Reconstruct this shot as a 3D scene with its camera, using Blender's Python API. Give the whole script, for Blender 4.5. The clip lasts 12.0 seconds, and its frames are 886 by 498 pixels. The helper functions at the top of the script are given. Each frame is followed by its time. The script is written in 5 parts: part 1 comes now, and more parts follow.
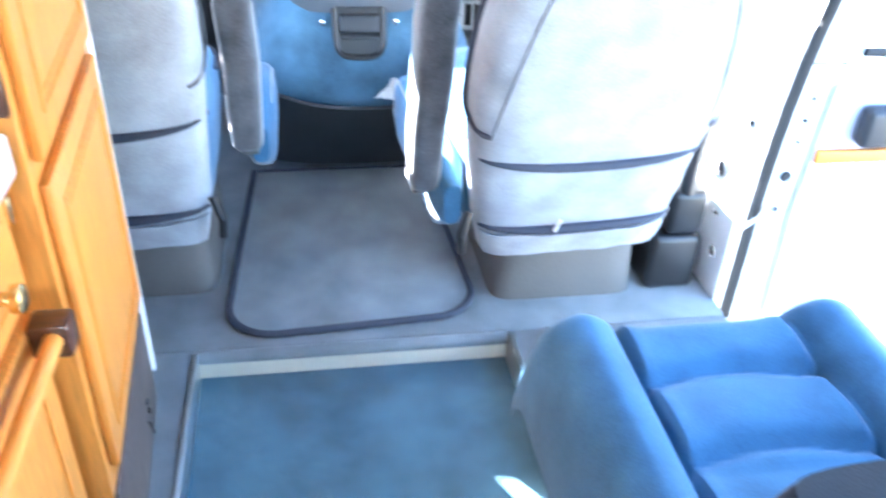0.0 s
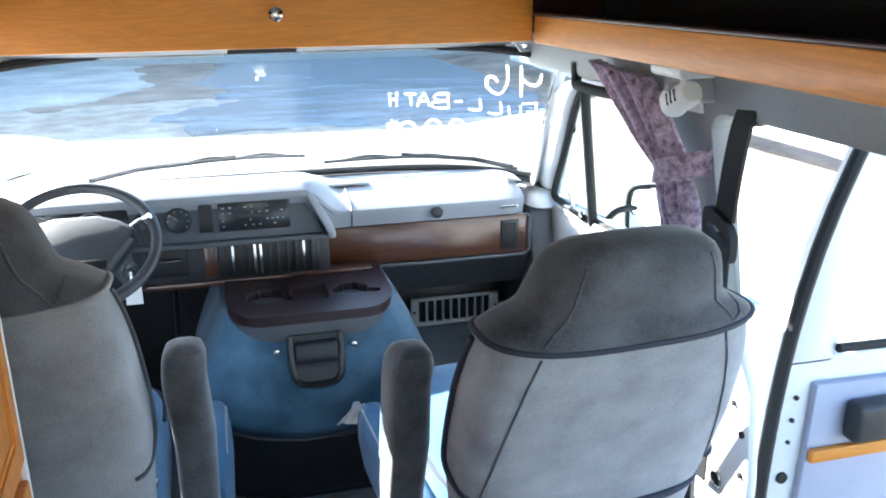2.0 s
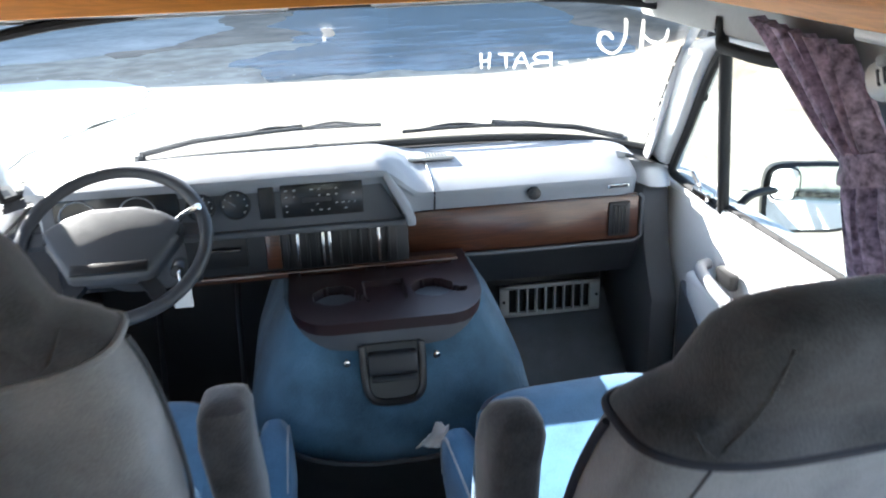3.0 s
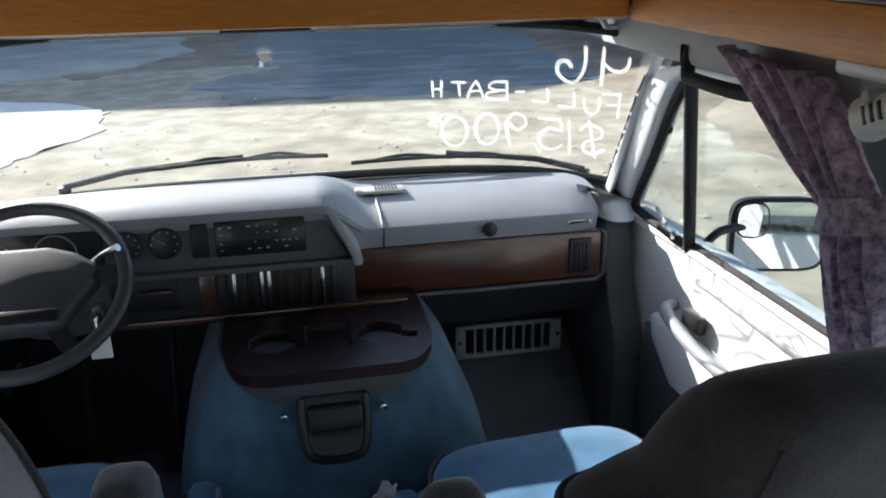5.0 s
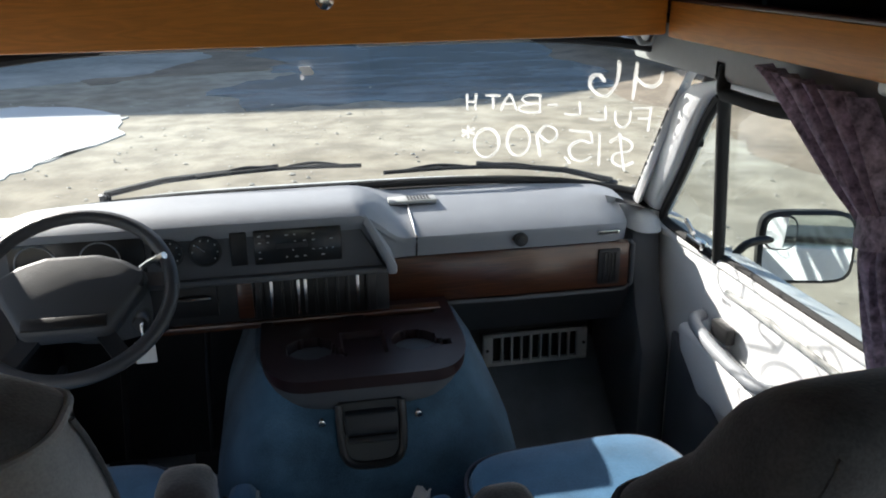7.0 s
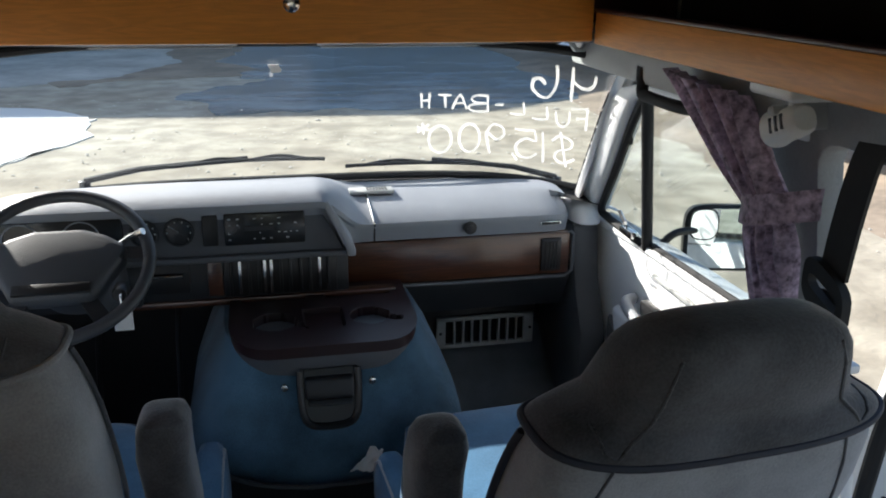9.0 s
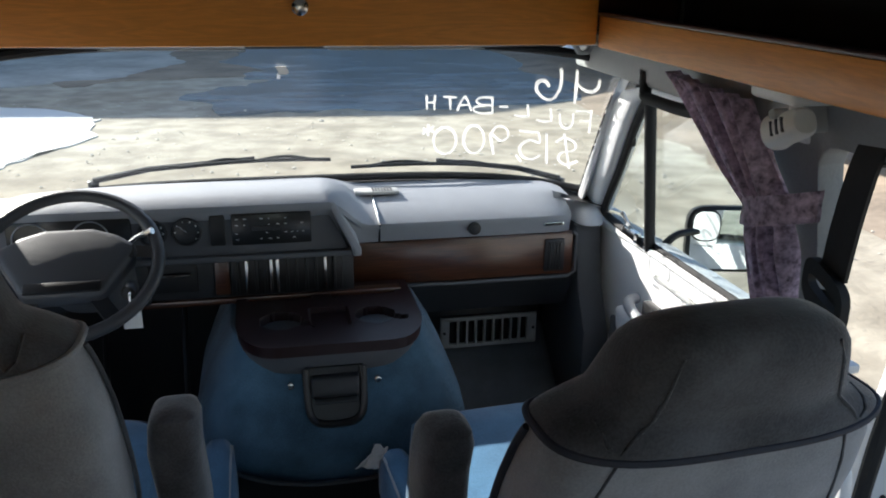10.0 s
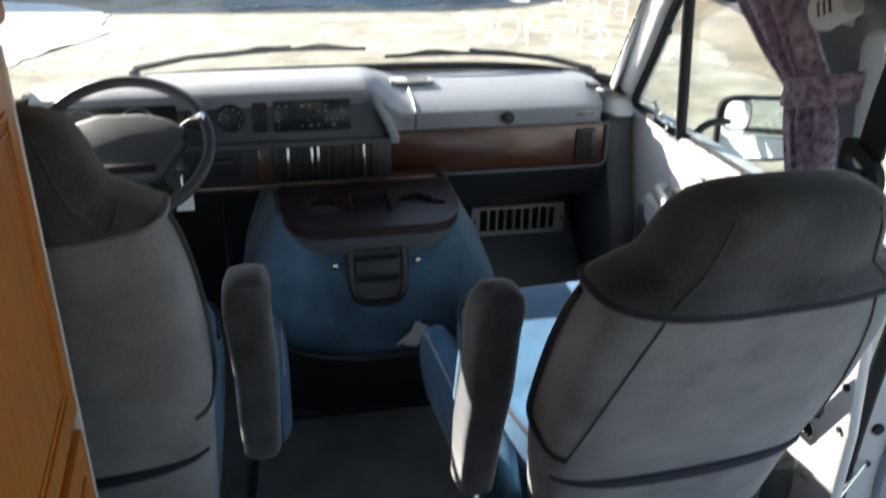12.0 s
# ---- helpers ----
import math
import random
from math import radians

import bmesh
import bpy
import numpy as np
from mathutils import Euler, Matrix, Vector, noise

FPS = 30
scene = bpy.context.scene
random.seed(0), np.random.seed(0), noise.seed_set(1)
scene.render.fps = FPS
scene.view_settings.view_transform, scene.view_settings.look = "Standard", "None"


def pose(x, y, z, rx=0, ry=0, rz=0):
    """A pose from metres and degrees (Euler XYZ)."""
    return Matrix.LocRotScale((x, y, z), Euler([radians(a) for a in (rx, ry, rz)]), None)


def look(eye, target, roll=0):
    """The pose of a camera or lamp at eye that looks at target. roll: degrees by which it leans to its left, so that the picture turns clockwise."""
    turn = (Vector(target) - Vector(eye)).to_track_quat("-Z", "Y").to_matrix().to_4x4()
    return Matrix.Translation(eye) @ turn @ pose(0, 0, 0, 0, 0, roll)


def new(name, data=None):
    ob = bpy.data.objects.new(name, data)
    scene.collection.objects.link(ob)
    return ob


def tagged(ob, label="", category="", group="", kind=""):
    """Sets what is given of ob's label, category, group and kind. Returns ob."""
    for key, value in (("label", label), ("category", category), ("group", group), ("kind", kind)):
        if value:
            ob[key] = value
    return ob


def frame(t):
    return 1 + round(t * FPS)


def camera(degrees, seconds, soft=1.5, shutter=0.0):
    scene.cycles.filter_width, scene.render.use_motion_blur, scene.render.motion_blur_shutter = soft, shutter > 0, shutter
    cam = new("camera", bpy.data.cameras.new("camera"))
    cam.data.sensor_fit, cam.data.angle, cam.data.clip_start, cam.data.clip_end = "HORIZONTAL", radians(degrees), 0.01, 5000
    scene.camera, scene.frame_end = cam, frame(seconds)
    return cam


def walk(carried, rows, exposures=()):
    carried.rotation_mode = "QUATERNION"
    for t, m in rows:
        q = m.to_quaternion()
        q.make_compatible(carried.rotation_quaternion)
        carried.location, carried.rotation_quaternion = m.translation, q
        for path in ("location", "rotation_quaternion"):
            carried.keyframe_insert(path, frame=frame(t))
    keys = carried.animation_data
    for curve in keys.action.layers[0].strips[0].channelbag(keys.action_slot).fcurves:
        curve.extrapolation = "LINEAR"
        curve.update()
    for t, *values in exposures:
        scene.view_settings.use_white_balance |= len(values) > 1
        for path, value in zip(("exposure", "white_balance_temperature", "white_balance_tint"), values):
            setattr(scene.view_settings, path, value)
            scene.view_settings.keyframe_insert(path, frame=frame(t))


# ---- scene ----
cam = camera(56.0, 12.0, soft=1.9, shutter=0.5)
PATH = [
    (0, (0.025, 0.231, 1.319), (0.332, 1.868, 0.212), 3.0),
    (0.5, (-0.02, 0.279, 1.343), (0.118, 2.008, 0.346), 0.3),
    (1, (0.014, 0.36, 1.437), (0.118, 2.184, 0.624), -0.8),
    (1.5, (0.025, 0.433, 1.468), (0.302, 2.306, 0.822), -0.4),
    (2, (0.01, 0.459, 1.484), (0.48, 2.305, 0.874), -0.6),
    (2.5, (-0.022, 0.655, 1.428), (0.459, 2.495, 0.81), -0.9),
    (3, (0.055, 0.861, 1.487), (0.333, 2.699, 0.749), -1.8),
    (3.5, (0.087, 1.007, 1.453), (0.432, 2.841, 0.736), -1.2),
    (5.5, (0.124, 1.006, 1.482), (0.487, 2.849, 0.795), -0.9),
    (6, (0.122, 1.008, 1.492), (0.449, 2.857, 0.802), -1.2),
    (6.5, (0.099, 1.003, 1.494), (0.413, 2.857, 0.811), -1.1),
    (7, (0.061, 0.984, 1.493), (0.399, 2.837, 0.819), -0.7),
    (7.5, (0.043, 0.919, 1.502), (0.423, 2.763, 0.827), -0.2),
    (9.5, (0.061, 0.753, 1.495), (0.475, 2.6, 0.849), 0.8),
    (10, (0.047, 0.749, 1.502), (0.456, 2.597, 0.854), 0.9),
    (10.5, (0.033, 0.745, 1.503), (0.436, 2.594, 0.856), 0.8),
    (11, (0.017, 0.74, 1.503), (0.413, 2.59, 0.854), 0.7),
    (11.5, (-0.024, 0.688, 1.52), (0.395, 2.513, 0.816), 1.0),
    (12, (-0.041, 0.681, 1.489), (0.33, 2.446, 0.624), 0.9),
]
EXPOSURES = [(0.0, 5.25, 5600, 10), (0.5, 4.8, 5750, 2), (1.0, 4.65, 5800, -8), (1.5, 3.95, 5700, 2), (2.0, 3.25, 5950, 8), (2.5, 2.95, 6100, 10), (3.5, 2.35, 6250, 10), (5.5, 1.12, 6350, 10), (6.0, 1.08, 6450, 10), (7.5, 1.12, 6500, 10), (9.5, 1.25, 6400, 10), (11.0, 1.27, 6400, 10), (11.5, 1.27, 6420, 10), (12.0, 1.65, 6650, 10)]
walk(cam, [(t, look(eye, target, roll)) for t, eye, target, roll in PATH], EXPOSURES)

# ---- light ----
SUN_DIR = Vector((-0.95, 1.39, 0.94)).normalized()      # towards the sun: ahead and to the left
world = bpy.data.worlds.new("world")
scene.world = world
world.use_nodes = True
wn = world.node_tree.nodes
sky = wn.new("ShaderNodeTexSky")
sky.sky_type = "NISHITA"
sky.sun_disc = False
sky.sun_elevation = math.asin(SUN_DIR.z)
sky.sun_rotation = math.atan2(SUN_DIR.x, SUN_DIR.y)
wn["Background"].inputs["Strength"].default_value = 0.095
world.node_tree.links.new(sky.outputs["Color"], wn["Background"].inputs["Color"])
sun = new("sun", bpy.data.lights.new("sun", "SUN"))
sun.data.energy = 4.7
sun.data.angle = radians(0.53)
sun.data.color = (1.0, 0.95, 0.87)
sun.matrix_world = look(SUN_DIR * 30, (0, 0, 0))

XC = 0.145          # the van's middle line


# ---- materials ----
def shader(name):
    m = bpy.data.materials.new(name)
    m.use_nodes = True
    nt = m.node_tree
    return m, nt, nt.nodes["Principled BSDF"]


def mat(name, col, rough=0.6, metal=0.0, var=0.12, scale=6.0, fine=120.0, bump=0.0, sheen=0.0, stretch=(1, 1, 1), island=0.0, coat=0.0):
    """A surface with broad blotches, fine grain and relief."""
    m, nt, b = shader(name)
    N, L = nt.nodes.new, nt.links.new
    tc, mp = N("ShaderNodeTexCoord"), N("ShaderNodeMapping")
    mp.inputs["Scale"].default_value = stretch
    L(tc.outputs["Object"], mp.inputs["Vector"])
    n1, n2 = N("ShaderNodeTexNoise"), N("ShaderNodeTexNoise")
    n1.inputs["Scale"].default_value, n1.inputs["Detail"].default_value = scale, 4
    n2.inputs["Scale"].default_value, n2.inputs["Detail"].default_value = fine, 3
    L(mp.outputs["Vector"], n1.inputs["Vector"])
    L(mp.outputs["Vector"], n2.inputs["Vector"])
    add = N("ShaderNodeMath")
    add.operation = "MULTIPLY_ADD"
    add.inputs[1].default_value = 0.45
    L(n2.outputs["Fac"], add.inputs[0])
    L(n1.outputs["Fac"], add.inputs[2])
    rg = N("ShaderNodeMapRange")
    rg.inputs["From Min"].default_value, rg.inputs["From Max"].default_value = 0.45, 1.0
    L(add.outputs["Value"], rg.inputs["Value"])
    mix = N("ShaderNodeMix")
    mix.data_type = "RGBA"
    mix.inputs["A"].default_value = (*[c * (1 - var) for c in col], 1)
    mix.inputs["B"].default_value = (*[min(1, c * (1 + var)) for c in col], 1)
    L(rg.outputs["Result"], mix.inputs["Factor"])
    L(mix.outputs["Result"], b.inputs["Base Color"])
    b.inputs["Roughness"].default_value, b.inputs["Metallic"].default_value = rough, metal
    if sheen:
        b.inputs["Sheen Weight"].default_value, b.inputs["Sheen Roughness"].default_value = sheen, 0.4
        b.inputs["Specular IOR Level"].default_value = 0.15
    if coat:
        b.inputs["Coat Weight"].default_value, b.inputs["Coat Roughness"].default_value = coat, 0.15
    if bump:
        bp = N("ShaderNodeBump")
        bp.inputs["Strength"].default_value, bp.inputs["Distance"].default_value = bump, 0.004
        L(n2.outputs["Fac"], bp.inputs["Height"])
        L(bp.outputs["Normal"], b.inputs["Normal"])
    return m


def wood(name, col, stretch, rough=0.35, var=0.3, coat=0.3):
    """Grain that runs along the axis with the small stretch."""
    m, nt, b = shader(name)
    N, L = nt.nodes.new, nt.links.new
    tc, mp = N("ShaderNodeTexCoord"), N("ShaderNodeMapping")
    mp.inputs["Scale"].default_value = stretch
    L(tc.outputs["Object"], mp.inputs["Vector"])
    big, fine = N("ShaderNodeTexNoise"), N("ShaderNodeTexNoise")
    big.inputs["Scale"].default_value, big.inputs["Detail"].default_value, big.inputs["Distortion"].default_value = 5, 3, 1.4
    fine.inputs["Scale"].default_value, fine.inputs["Detail"].default_value = 42, 5
    L(mp.outputs["Vector"], big.inputs["Vector"])
    L(mp.outputs["Vector"], fine.inputs["Vector"])
    mul = N("ShaderNodeMath")
    mul.operation = "MULTIPLY"
    mul.inputs[1].default_value = 5.0
    L(big.outputs["Fac"], mul.inputs[0])
    fr = N("ShaderNodeMath")
    fr.operation = "PINGPONG"
    fr.inputs[1].default_value = 0.5
    L(mul.outputs["Value"], fr.inputs[0])
    ma = N("ShaderNodeMath")
    ma.operation = "MULTIPLY_ADD"
    ma.inputs[1].default_value = 0.9
    L(fine.outputs["Fac"], ma.inputs[0])
    L(fr.outputs["Value"], ma.inputs[2])
    mix = N("ShaderNodeMix")
    mix.data_type = "RGBA"
    mix.inputs["A"].default_value = (*[c * (1 + var * 0.5) for c in col], 1)
    mix.inputs["B"].default_value = (*[c * (1 - var) for c in col], 1)
    rg = N("ShaderNodeMapRange")
    rg.inputs["From Min"].default_value, rg.inputs["From Max"].default_value = 0.3, 1.1
    L(ma.outputs["Value"], rg.inputs["Value"])
    L(rg.outputs["Result"], mix.inputs["Factor"])
    L(mix.outputs["Result"], b.inputs["Base Color"])
    b.inputs["Roughness"].default_value = rough
    b.inputs["Coat Weight"].default_value, b.inputs["Coat Roughness"].default_value = coat, 0.2
    bp = N("ShaderNodeBump")
    bp.inputs["Strength"].default_value, bp.inputs["Distance"].default_value = 0.15, 0.001
    L(fine.outputs["Fac"], bp.inputs["Height"])
    L(bp.outputs["Normal"], b.inputs["Normal"])
    return m


def clear(name, tint=(0.9, 0.95, 0.95), gloss=1.0):
    """Thin clear glass: straight through, with a mirror image that grows at a slant."""
    m, nt, b = shader(name)
    N, L = nt.nodes.new, nt.links.new
    nt.nodes.remove(b)
    tr, gl, mx, fr = N("ShaderNodeBsdfTransparent"), N("ShaderNodeBsdfGlossy"), N("ShaderNodeMixShader"), N("ShaderNodeLayerWeight")
    tr.inputs["Color"].default_value = (*tint, 1)
    gl.inputs["Roughness"].default_value = 0.02
    fr.inputs["Blend"].default_value = 0.5
    pw, sc = N("ShaderNodeMath"), N("ShaderNodeMath")
    pw.operation, sc.operation = "POWER", "MULTIPLY_ADD"
    pw.inputs[1].default_value = 5.0
    sc.inputs[1].default_value, sc.inputs[2].default_value = 0.8 * gloss, 0.05 * gloss
    L(fr.outputs["Facing"], pw.inputs[0])
    L(pw.outputs["Value"], sc.inputs[0])
    L(sc.outputs["Value"], mx.inputs["Fac"])
    L(tr.outputs["BSDF"], mx.inputs[1])
    L(gl.outputs["BSDF"], mx.inputs[2])
    L(mx.outputs["Shader"], nt.nodes["Material Output"].inputs["Surface"])
    return m


M_VELOUR = mat("grey velour", (0.33, 0.35, 0.385), 0.9, var=0.3, scale=10, fine=260, bump=0.25, sheen=0.35)
M_VELOUR_DK = mat("dark grey velour", (0.098, 0.105, 0.122), 0.9, var=0.55, scale=11, fine=260, bump=0.25, sheen=0.5)
M_BLUE = mat("blue velour", (0.06, 0.15, 0.26), 0.9, var=0.3, scale=9, fine=260, bump=0.2, sheen=0.28)
M_PIPING = mat("dark blue piping", (0.03, 0.035, 0.055), 0.7)
M_COVER = mat("blue carpet cover", (0.075, 0.15, 0.22), 0.95, var=0.6, scale=7, fine=420, bump=0.6, sheen=0.3)
M_CARPET = mat("grey carpet", (0.20, 0.22, 0.235), 0.95, var=0.3, scale=7, fine=420, bump=0.8, sheen=0.2)
M_MAT = mat("grey mat pile", (0.25, 0.28, 0.295), 0.95, var=0.32, scale=7, fine=420, bump=0.8, sheen=0.2)
M_CARPET_BLUE = mat("teal blue carpet", (0.085, 0.175, 0.235), 0.95, var=0.42, scale=7, fine=420, bump=0.8, sheen=0.25)
M_CREAM = mat("cream paint", (0.62, 0.58, 0.47), 0.5, var=0.08)
M_WHITE = mat("white enamel", (0.80, 0.81, 0.82), 0.3, var=0.05, scale=3, coat=0.3)
M_LILAC = mat("pale lilac vinyl", (0.42, 0.44, 0.55), 0.55, var=0.06, bump=0.15)
M_TRIM = mat("pale grey trim", (0.42, 0.43, 0.42), 0.55, var=0.08, bump=0.1)
M_WALLGREY = mat("grey headliner cloth", (0.30, 0.31, 0.31), 0.9, var=0.1, bump=0.3)
M_PLASTIC = mat("grey moulded plastic", (0.31, 0.33, 0.36), 0.5, var=0.07, scale=9, fine=500, bump=0.25)
# lowered below plain dark plastic: deep cab shadow is put into this colour
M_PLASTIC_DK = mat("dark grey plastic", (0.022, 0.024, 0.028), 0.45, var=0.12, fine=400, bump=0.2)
M_BLACK = mat("black plastic", (0.012, 0.012, 0.013), 0.4, var=0.2, bump=0.1)
M_RUBBER = mat("black rubber", (0.015, 0.015, 0.016), 0.75, var=0.2)
M_WHEEL = mat("grey grained wheel rim", (0.055, 0.058, 0.065), 0.4, var=0.12, fine=400, bump=0.2)
M_HUB = mat("grey wheel pad", (0.066, 0.07, 0.078), 0.5, var=0.1, fine=400, bump=0.2)
M_BURGUNDY = mat("burgundy plastic", (0.020, 0.0065, 0.008), 0.42, var=0.2, fine=300, bump=0.1)
M_CHROME = mat("bright metal", (0.75, 0.74, 0.72), 0.18, 1.0, var=0.05)
M_BRASS = mat("brass", (0.70, 0.52, 0.24), 0.22, 1.0, var=0.08)
M_ALU = mat("brushed aluminium", (0.62, 0.63, 0.63), 0.35, 1.0, var=0.1, stretch=(1, 0.1, 1))
M_COUNTER = mat("off-white worktop", (0.68, 0.67, 0.62), 0.35, var=0.07)
M_PAPER = mat("white paper", (0.8, 0.8, 0.78), 0.8, var=0.04)
M_PAINTPEN = mat("white window paint", (0.9, 0.9, 0.87), 0.7, var=0.06)
pp = M_PAINTPEN.node_tree
thin, blend = pp.nodes.new("ShaderNodeBsdfTranslucent"), pp.nodes.new("ShaderNodeMixShader")
thin.inputs["Color"].default_value = (0.95, 0.95, 0.92, 1)
blend.inputs["Fac"].default_value = 0.6
pp.links.new(pp.nodes["Principled BSDF"].outputs["BSDF"], blend.inputs[1])
pp.links.new(thin.outputs["BSDF"], blend.inputs[2])
seep, thinned = pp.nodes.new("ShaderNodeBsdfTransparent"), pp.nodes.new("ShaderNodeMixShader")
thinned.inputs["Fac"].default_value = 0.56
pp.links.new(blend.outputs["Shader"], thinned.inputs[1])
pp.links.new(seep.outputs["BSDF"], thinned.inputs[2])
pp.links.new(thinned.outputs["Shader"], pp.nodes["Material Output"].inputs["Surface"])
M_RED = mat("red plastic", (0.35, 0.03, 0.03), 0.4)
M_LENS = mat("frosted lamp lens", (0.78, 0.77, 0.72), 0.35, var=0.05)
M_PURPLE = mat("mauve crushed velvet", (0.40, 0.31, 0.40), 0.8, var=0.8, scale=60, fine=160, bump=0.5, sheen=0.5)
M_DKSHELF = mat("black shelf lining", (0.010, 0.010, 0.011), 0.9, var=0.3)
M_TAN = mat("bronze tinted pane", (0.05, 0.04, 0.03), 0.12, var=0.3, scale=4, stretch=(1, 1, 6))
M_BROWNVINYL = wood("brown vinyl", (0.11, 0.085, 0.075), (1, 6, 0.8), 0.5, 0.4, 0.0)
M_DASHFACE = mat("mid grey instrument panel", (0.10, 0.107, 0.118), 0.5, var=0.1, scale=9, fine=500, bump=0.25)
M_CHARCOAL = mat("charcoal velour", (0.035, 0.038, 0.045), 0.9, var=0.3, scale=9, fine=260, bump=0.2, sheen=0.2)
M_PEDESTAL = mat("taupe pedestal", (0.10, 0.094, 0.09), 0.6, var=0.12, bump=0.2)
M_OAK_Z = wood("honey oak, upright grain", (0.72, 0.275, 0.042), (7, 7, 0.6), 0.45, 0.22, 0.12)
M_OAK_X = wood("honey oak, cross grain", (0.74, 0.275, 0.034), (0.6, 7, 7), 0.5, 0.16, 0.1)
M_OAK_Y = wood("honey oak, lengthwise grain", (0.74, 0.30, 0.048), (7, 0.6, 7), 0.5, 0.16, 0.1)
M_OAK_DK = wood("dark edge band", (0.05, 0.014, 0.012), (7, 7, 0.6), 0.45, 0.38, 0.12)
M_WALNUT = wood("red walnut veneer", (0.095, 0.034, 0.016), (0.5, 6, 10), 0.28, 0.5, 0.6)
M_GLASS = clear("window glass")
M_MIRROR = mat("mirror glass", (0.88, 0.9, 0.9), 0.02, 1.0, var=0.01)
M_DIAL = mat("black dial", (0.02, 0.021, 0.022), 0.25, var=0.2)
M_PRINT = mat("pale print", (0.55, 0.56, 0.55), 0.6, var=0.05)


# ---- mesh helpers ----
ROOT = {}


def thing(name, loc, label, category, group="", kind=""):
    e = new(name)
    e.empty_display_size = 0.05
    e.location = loc
    ROOT[e.name] = Vector(loc)
    return tagged(e, label, category, group, kind)


def finish(bm, name, material, smooth=True):
    me = bpy.data.meshes.new(name)
    bmesh.ops.recalc_face_normals(bm, faces=bm.faces)
    for f in bm.faces:
        f.smooth = smooth
    bm.to_mesh(me)
    bm.free()
    if smooth:
        me.set_sharp_from_angle(angle=radians(38))
    me.materials.append(material)
    return me


def part(name, bm, material, parent, label="", smooth=True):
    """One mesh, given in the van's own coordinates, under a thing or a part."""
    base = ROOT[parent.name]
    bmesh.ops.translate(bm, verts=bm.verts, vec=-base)
    ob = new(name, finish(bm, name, material, smooth))
    ob.parent = parent
    ROOT[ob.name] = base
    return tagged(ob, label)


def single(name, bm, material, label, category="", kind="", group="", smooth=True):
    """A thing that is one mesh, with its origin at its base."""
    lo = [min(v.co[i] for v in bm.verts) for i in range(3)]
    hi = [max(v.co[i] for v in bm.verts) for i in range(3)]
    base = Vector(((lo[0] + hi[0]) / 2, (lo[1] + hi[1]) / 2, lo[2]))
    bmesh.ops.translate(bm, verts=bm.verts, vec=-base)
    ob = new(name, finish(bm, name, material, smooth))
    ob.location = base
    ROOT[ob.name] = base
    return tagged(ob, label, category, group, kind)


def box(x0, x1, y0, y1, z0, z1, r=0.004, seg=2, bm=None):
    own = bmesh.new()
    vs = [own.verts.new((x, y, z)) for z in (z0, z1) for y in (y0, y1) for x in (x0, x1)]
    for f in ((0, 2, 3, 1), (4, 5, 7, 6), (0, 1, 5, 4), (2, 6, 7, 3), (0, 4, 6, 2), (1, 3, 7, 5)):
        own.faces.new([vs[i] for i in f])
    r = min(r, 0.49 * min(abs(x1 - x0), abs(y1 - y0), abs(z1 - z0)))
    if r > 0:
        bmesh.ops.bevel(own, geom=own.edges[:], offset=r, segments=seg, affect="EDGES", profile=0.5)
    return join(bm, own)


def join(bm, own):
    if bm is None:
        return own
    me = bpy.data.meshes.new("tmp")
    own.to_mesh(me)
    own.free()
    bm.from_mesh(me)
    bpy.data.meshes.remove(me)
    return bm


def loft(rings, closed=True, caps=True, bm=None):
    """Skin between rings of as many points each."""
    own = bmesh.new()
    rows = [[own.verts.new(p) for p in ring] for ring in rings]
    n = len(rows[0])
    for a, b in zip(rows, rows[1:]):
        for i in range(n if closed else n - 1):
            j = (i + 1) % n
            own.faces.new((a[i], a[j], b[j], b[i]))
    if caps and closed:
        own.faces.new(rows[0])
        own.faces.new(rows[-1])
    return join(bm, own)


def super_ring(cx, cy, cz, hx, hy, n=28, p=3.2, axis="z"):
    """A rounded rectangle about a centre, lying across the axis."""
    out = []
    for i in range(n):
        a = 2 * math.pi * (i + 0.5) / n
        c, s = math.cos(a), math.sin(a)
        u = hx * math.copysign(abs(c) ** (2 / p), c)
        v = hy * math.copysign(abs(s) ** (2 / p), s)
        out.append({"z": (cx + u, cy + v, cz), "x": (cx, cy + u, cz + v), "y": (cx + u, cy, cz + v)}[axis])
    return out


def tube(points, r, n=10, bm=None, caps=True):
    """A round bar through the points; r may be one number or one a point."""
    pts = [Vector(p) for p in points]
    rs = r if isinstance(r, (list, tuple)) else [r] * len(pts)
    rings = []
    for i, p in enumerate(pts):
        d = (pts[min(i + 1, len(pts) - 1)] - pts[max(i - 1, 0)]).normalized()
        u = d.orthogonal().normalized() if i == 0 else (u - d * u.dot(d)).normalized()
        w = d.cross(u)
        rings.append([p + rs[i] * (math.cos(2 * math.pi * k / n) * u + math.sin(2 * math.pi * k / n) * w) for k in range(n)])
    return loft(rings, True, caps, bm)


def curve_pts(pts, steps=6):
    """A smooth line through the points."""
    P = [Vector(p) for p in pts]
    out = []
    for i in range(len(P) - 1):
        a, b, c, d = P[max(i - 1, 0)], P[i], P[i + 1], P[min(i + 2, len(P) - 1)]
        for k in range(steps):
            t = k / steps
            out.append(0.5 * (2 * b + (c - a) * t + (2 * a - 5 * b + 4 * c - d) * t * t + (3 * b - a - 3 * c + d) * t ** 3))
    return out + [P[-1]]


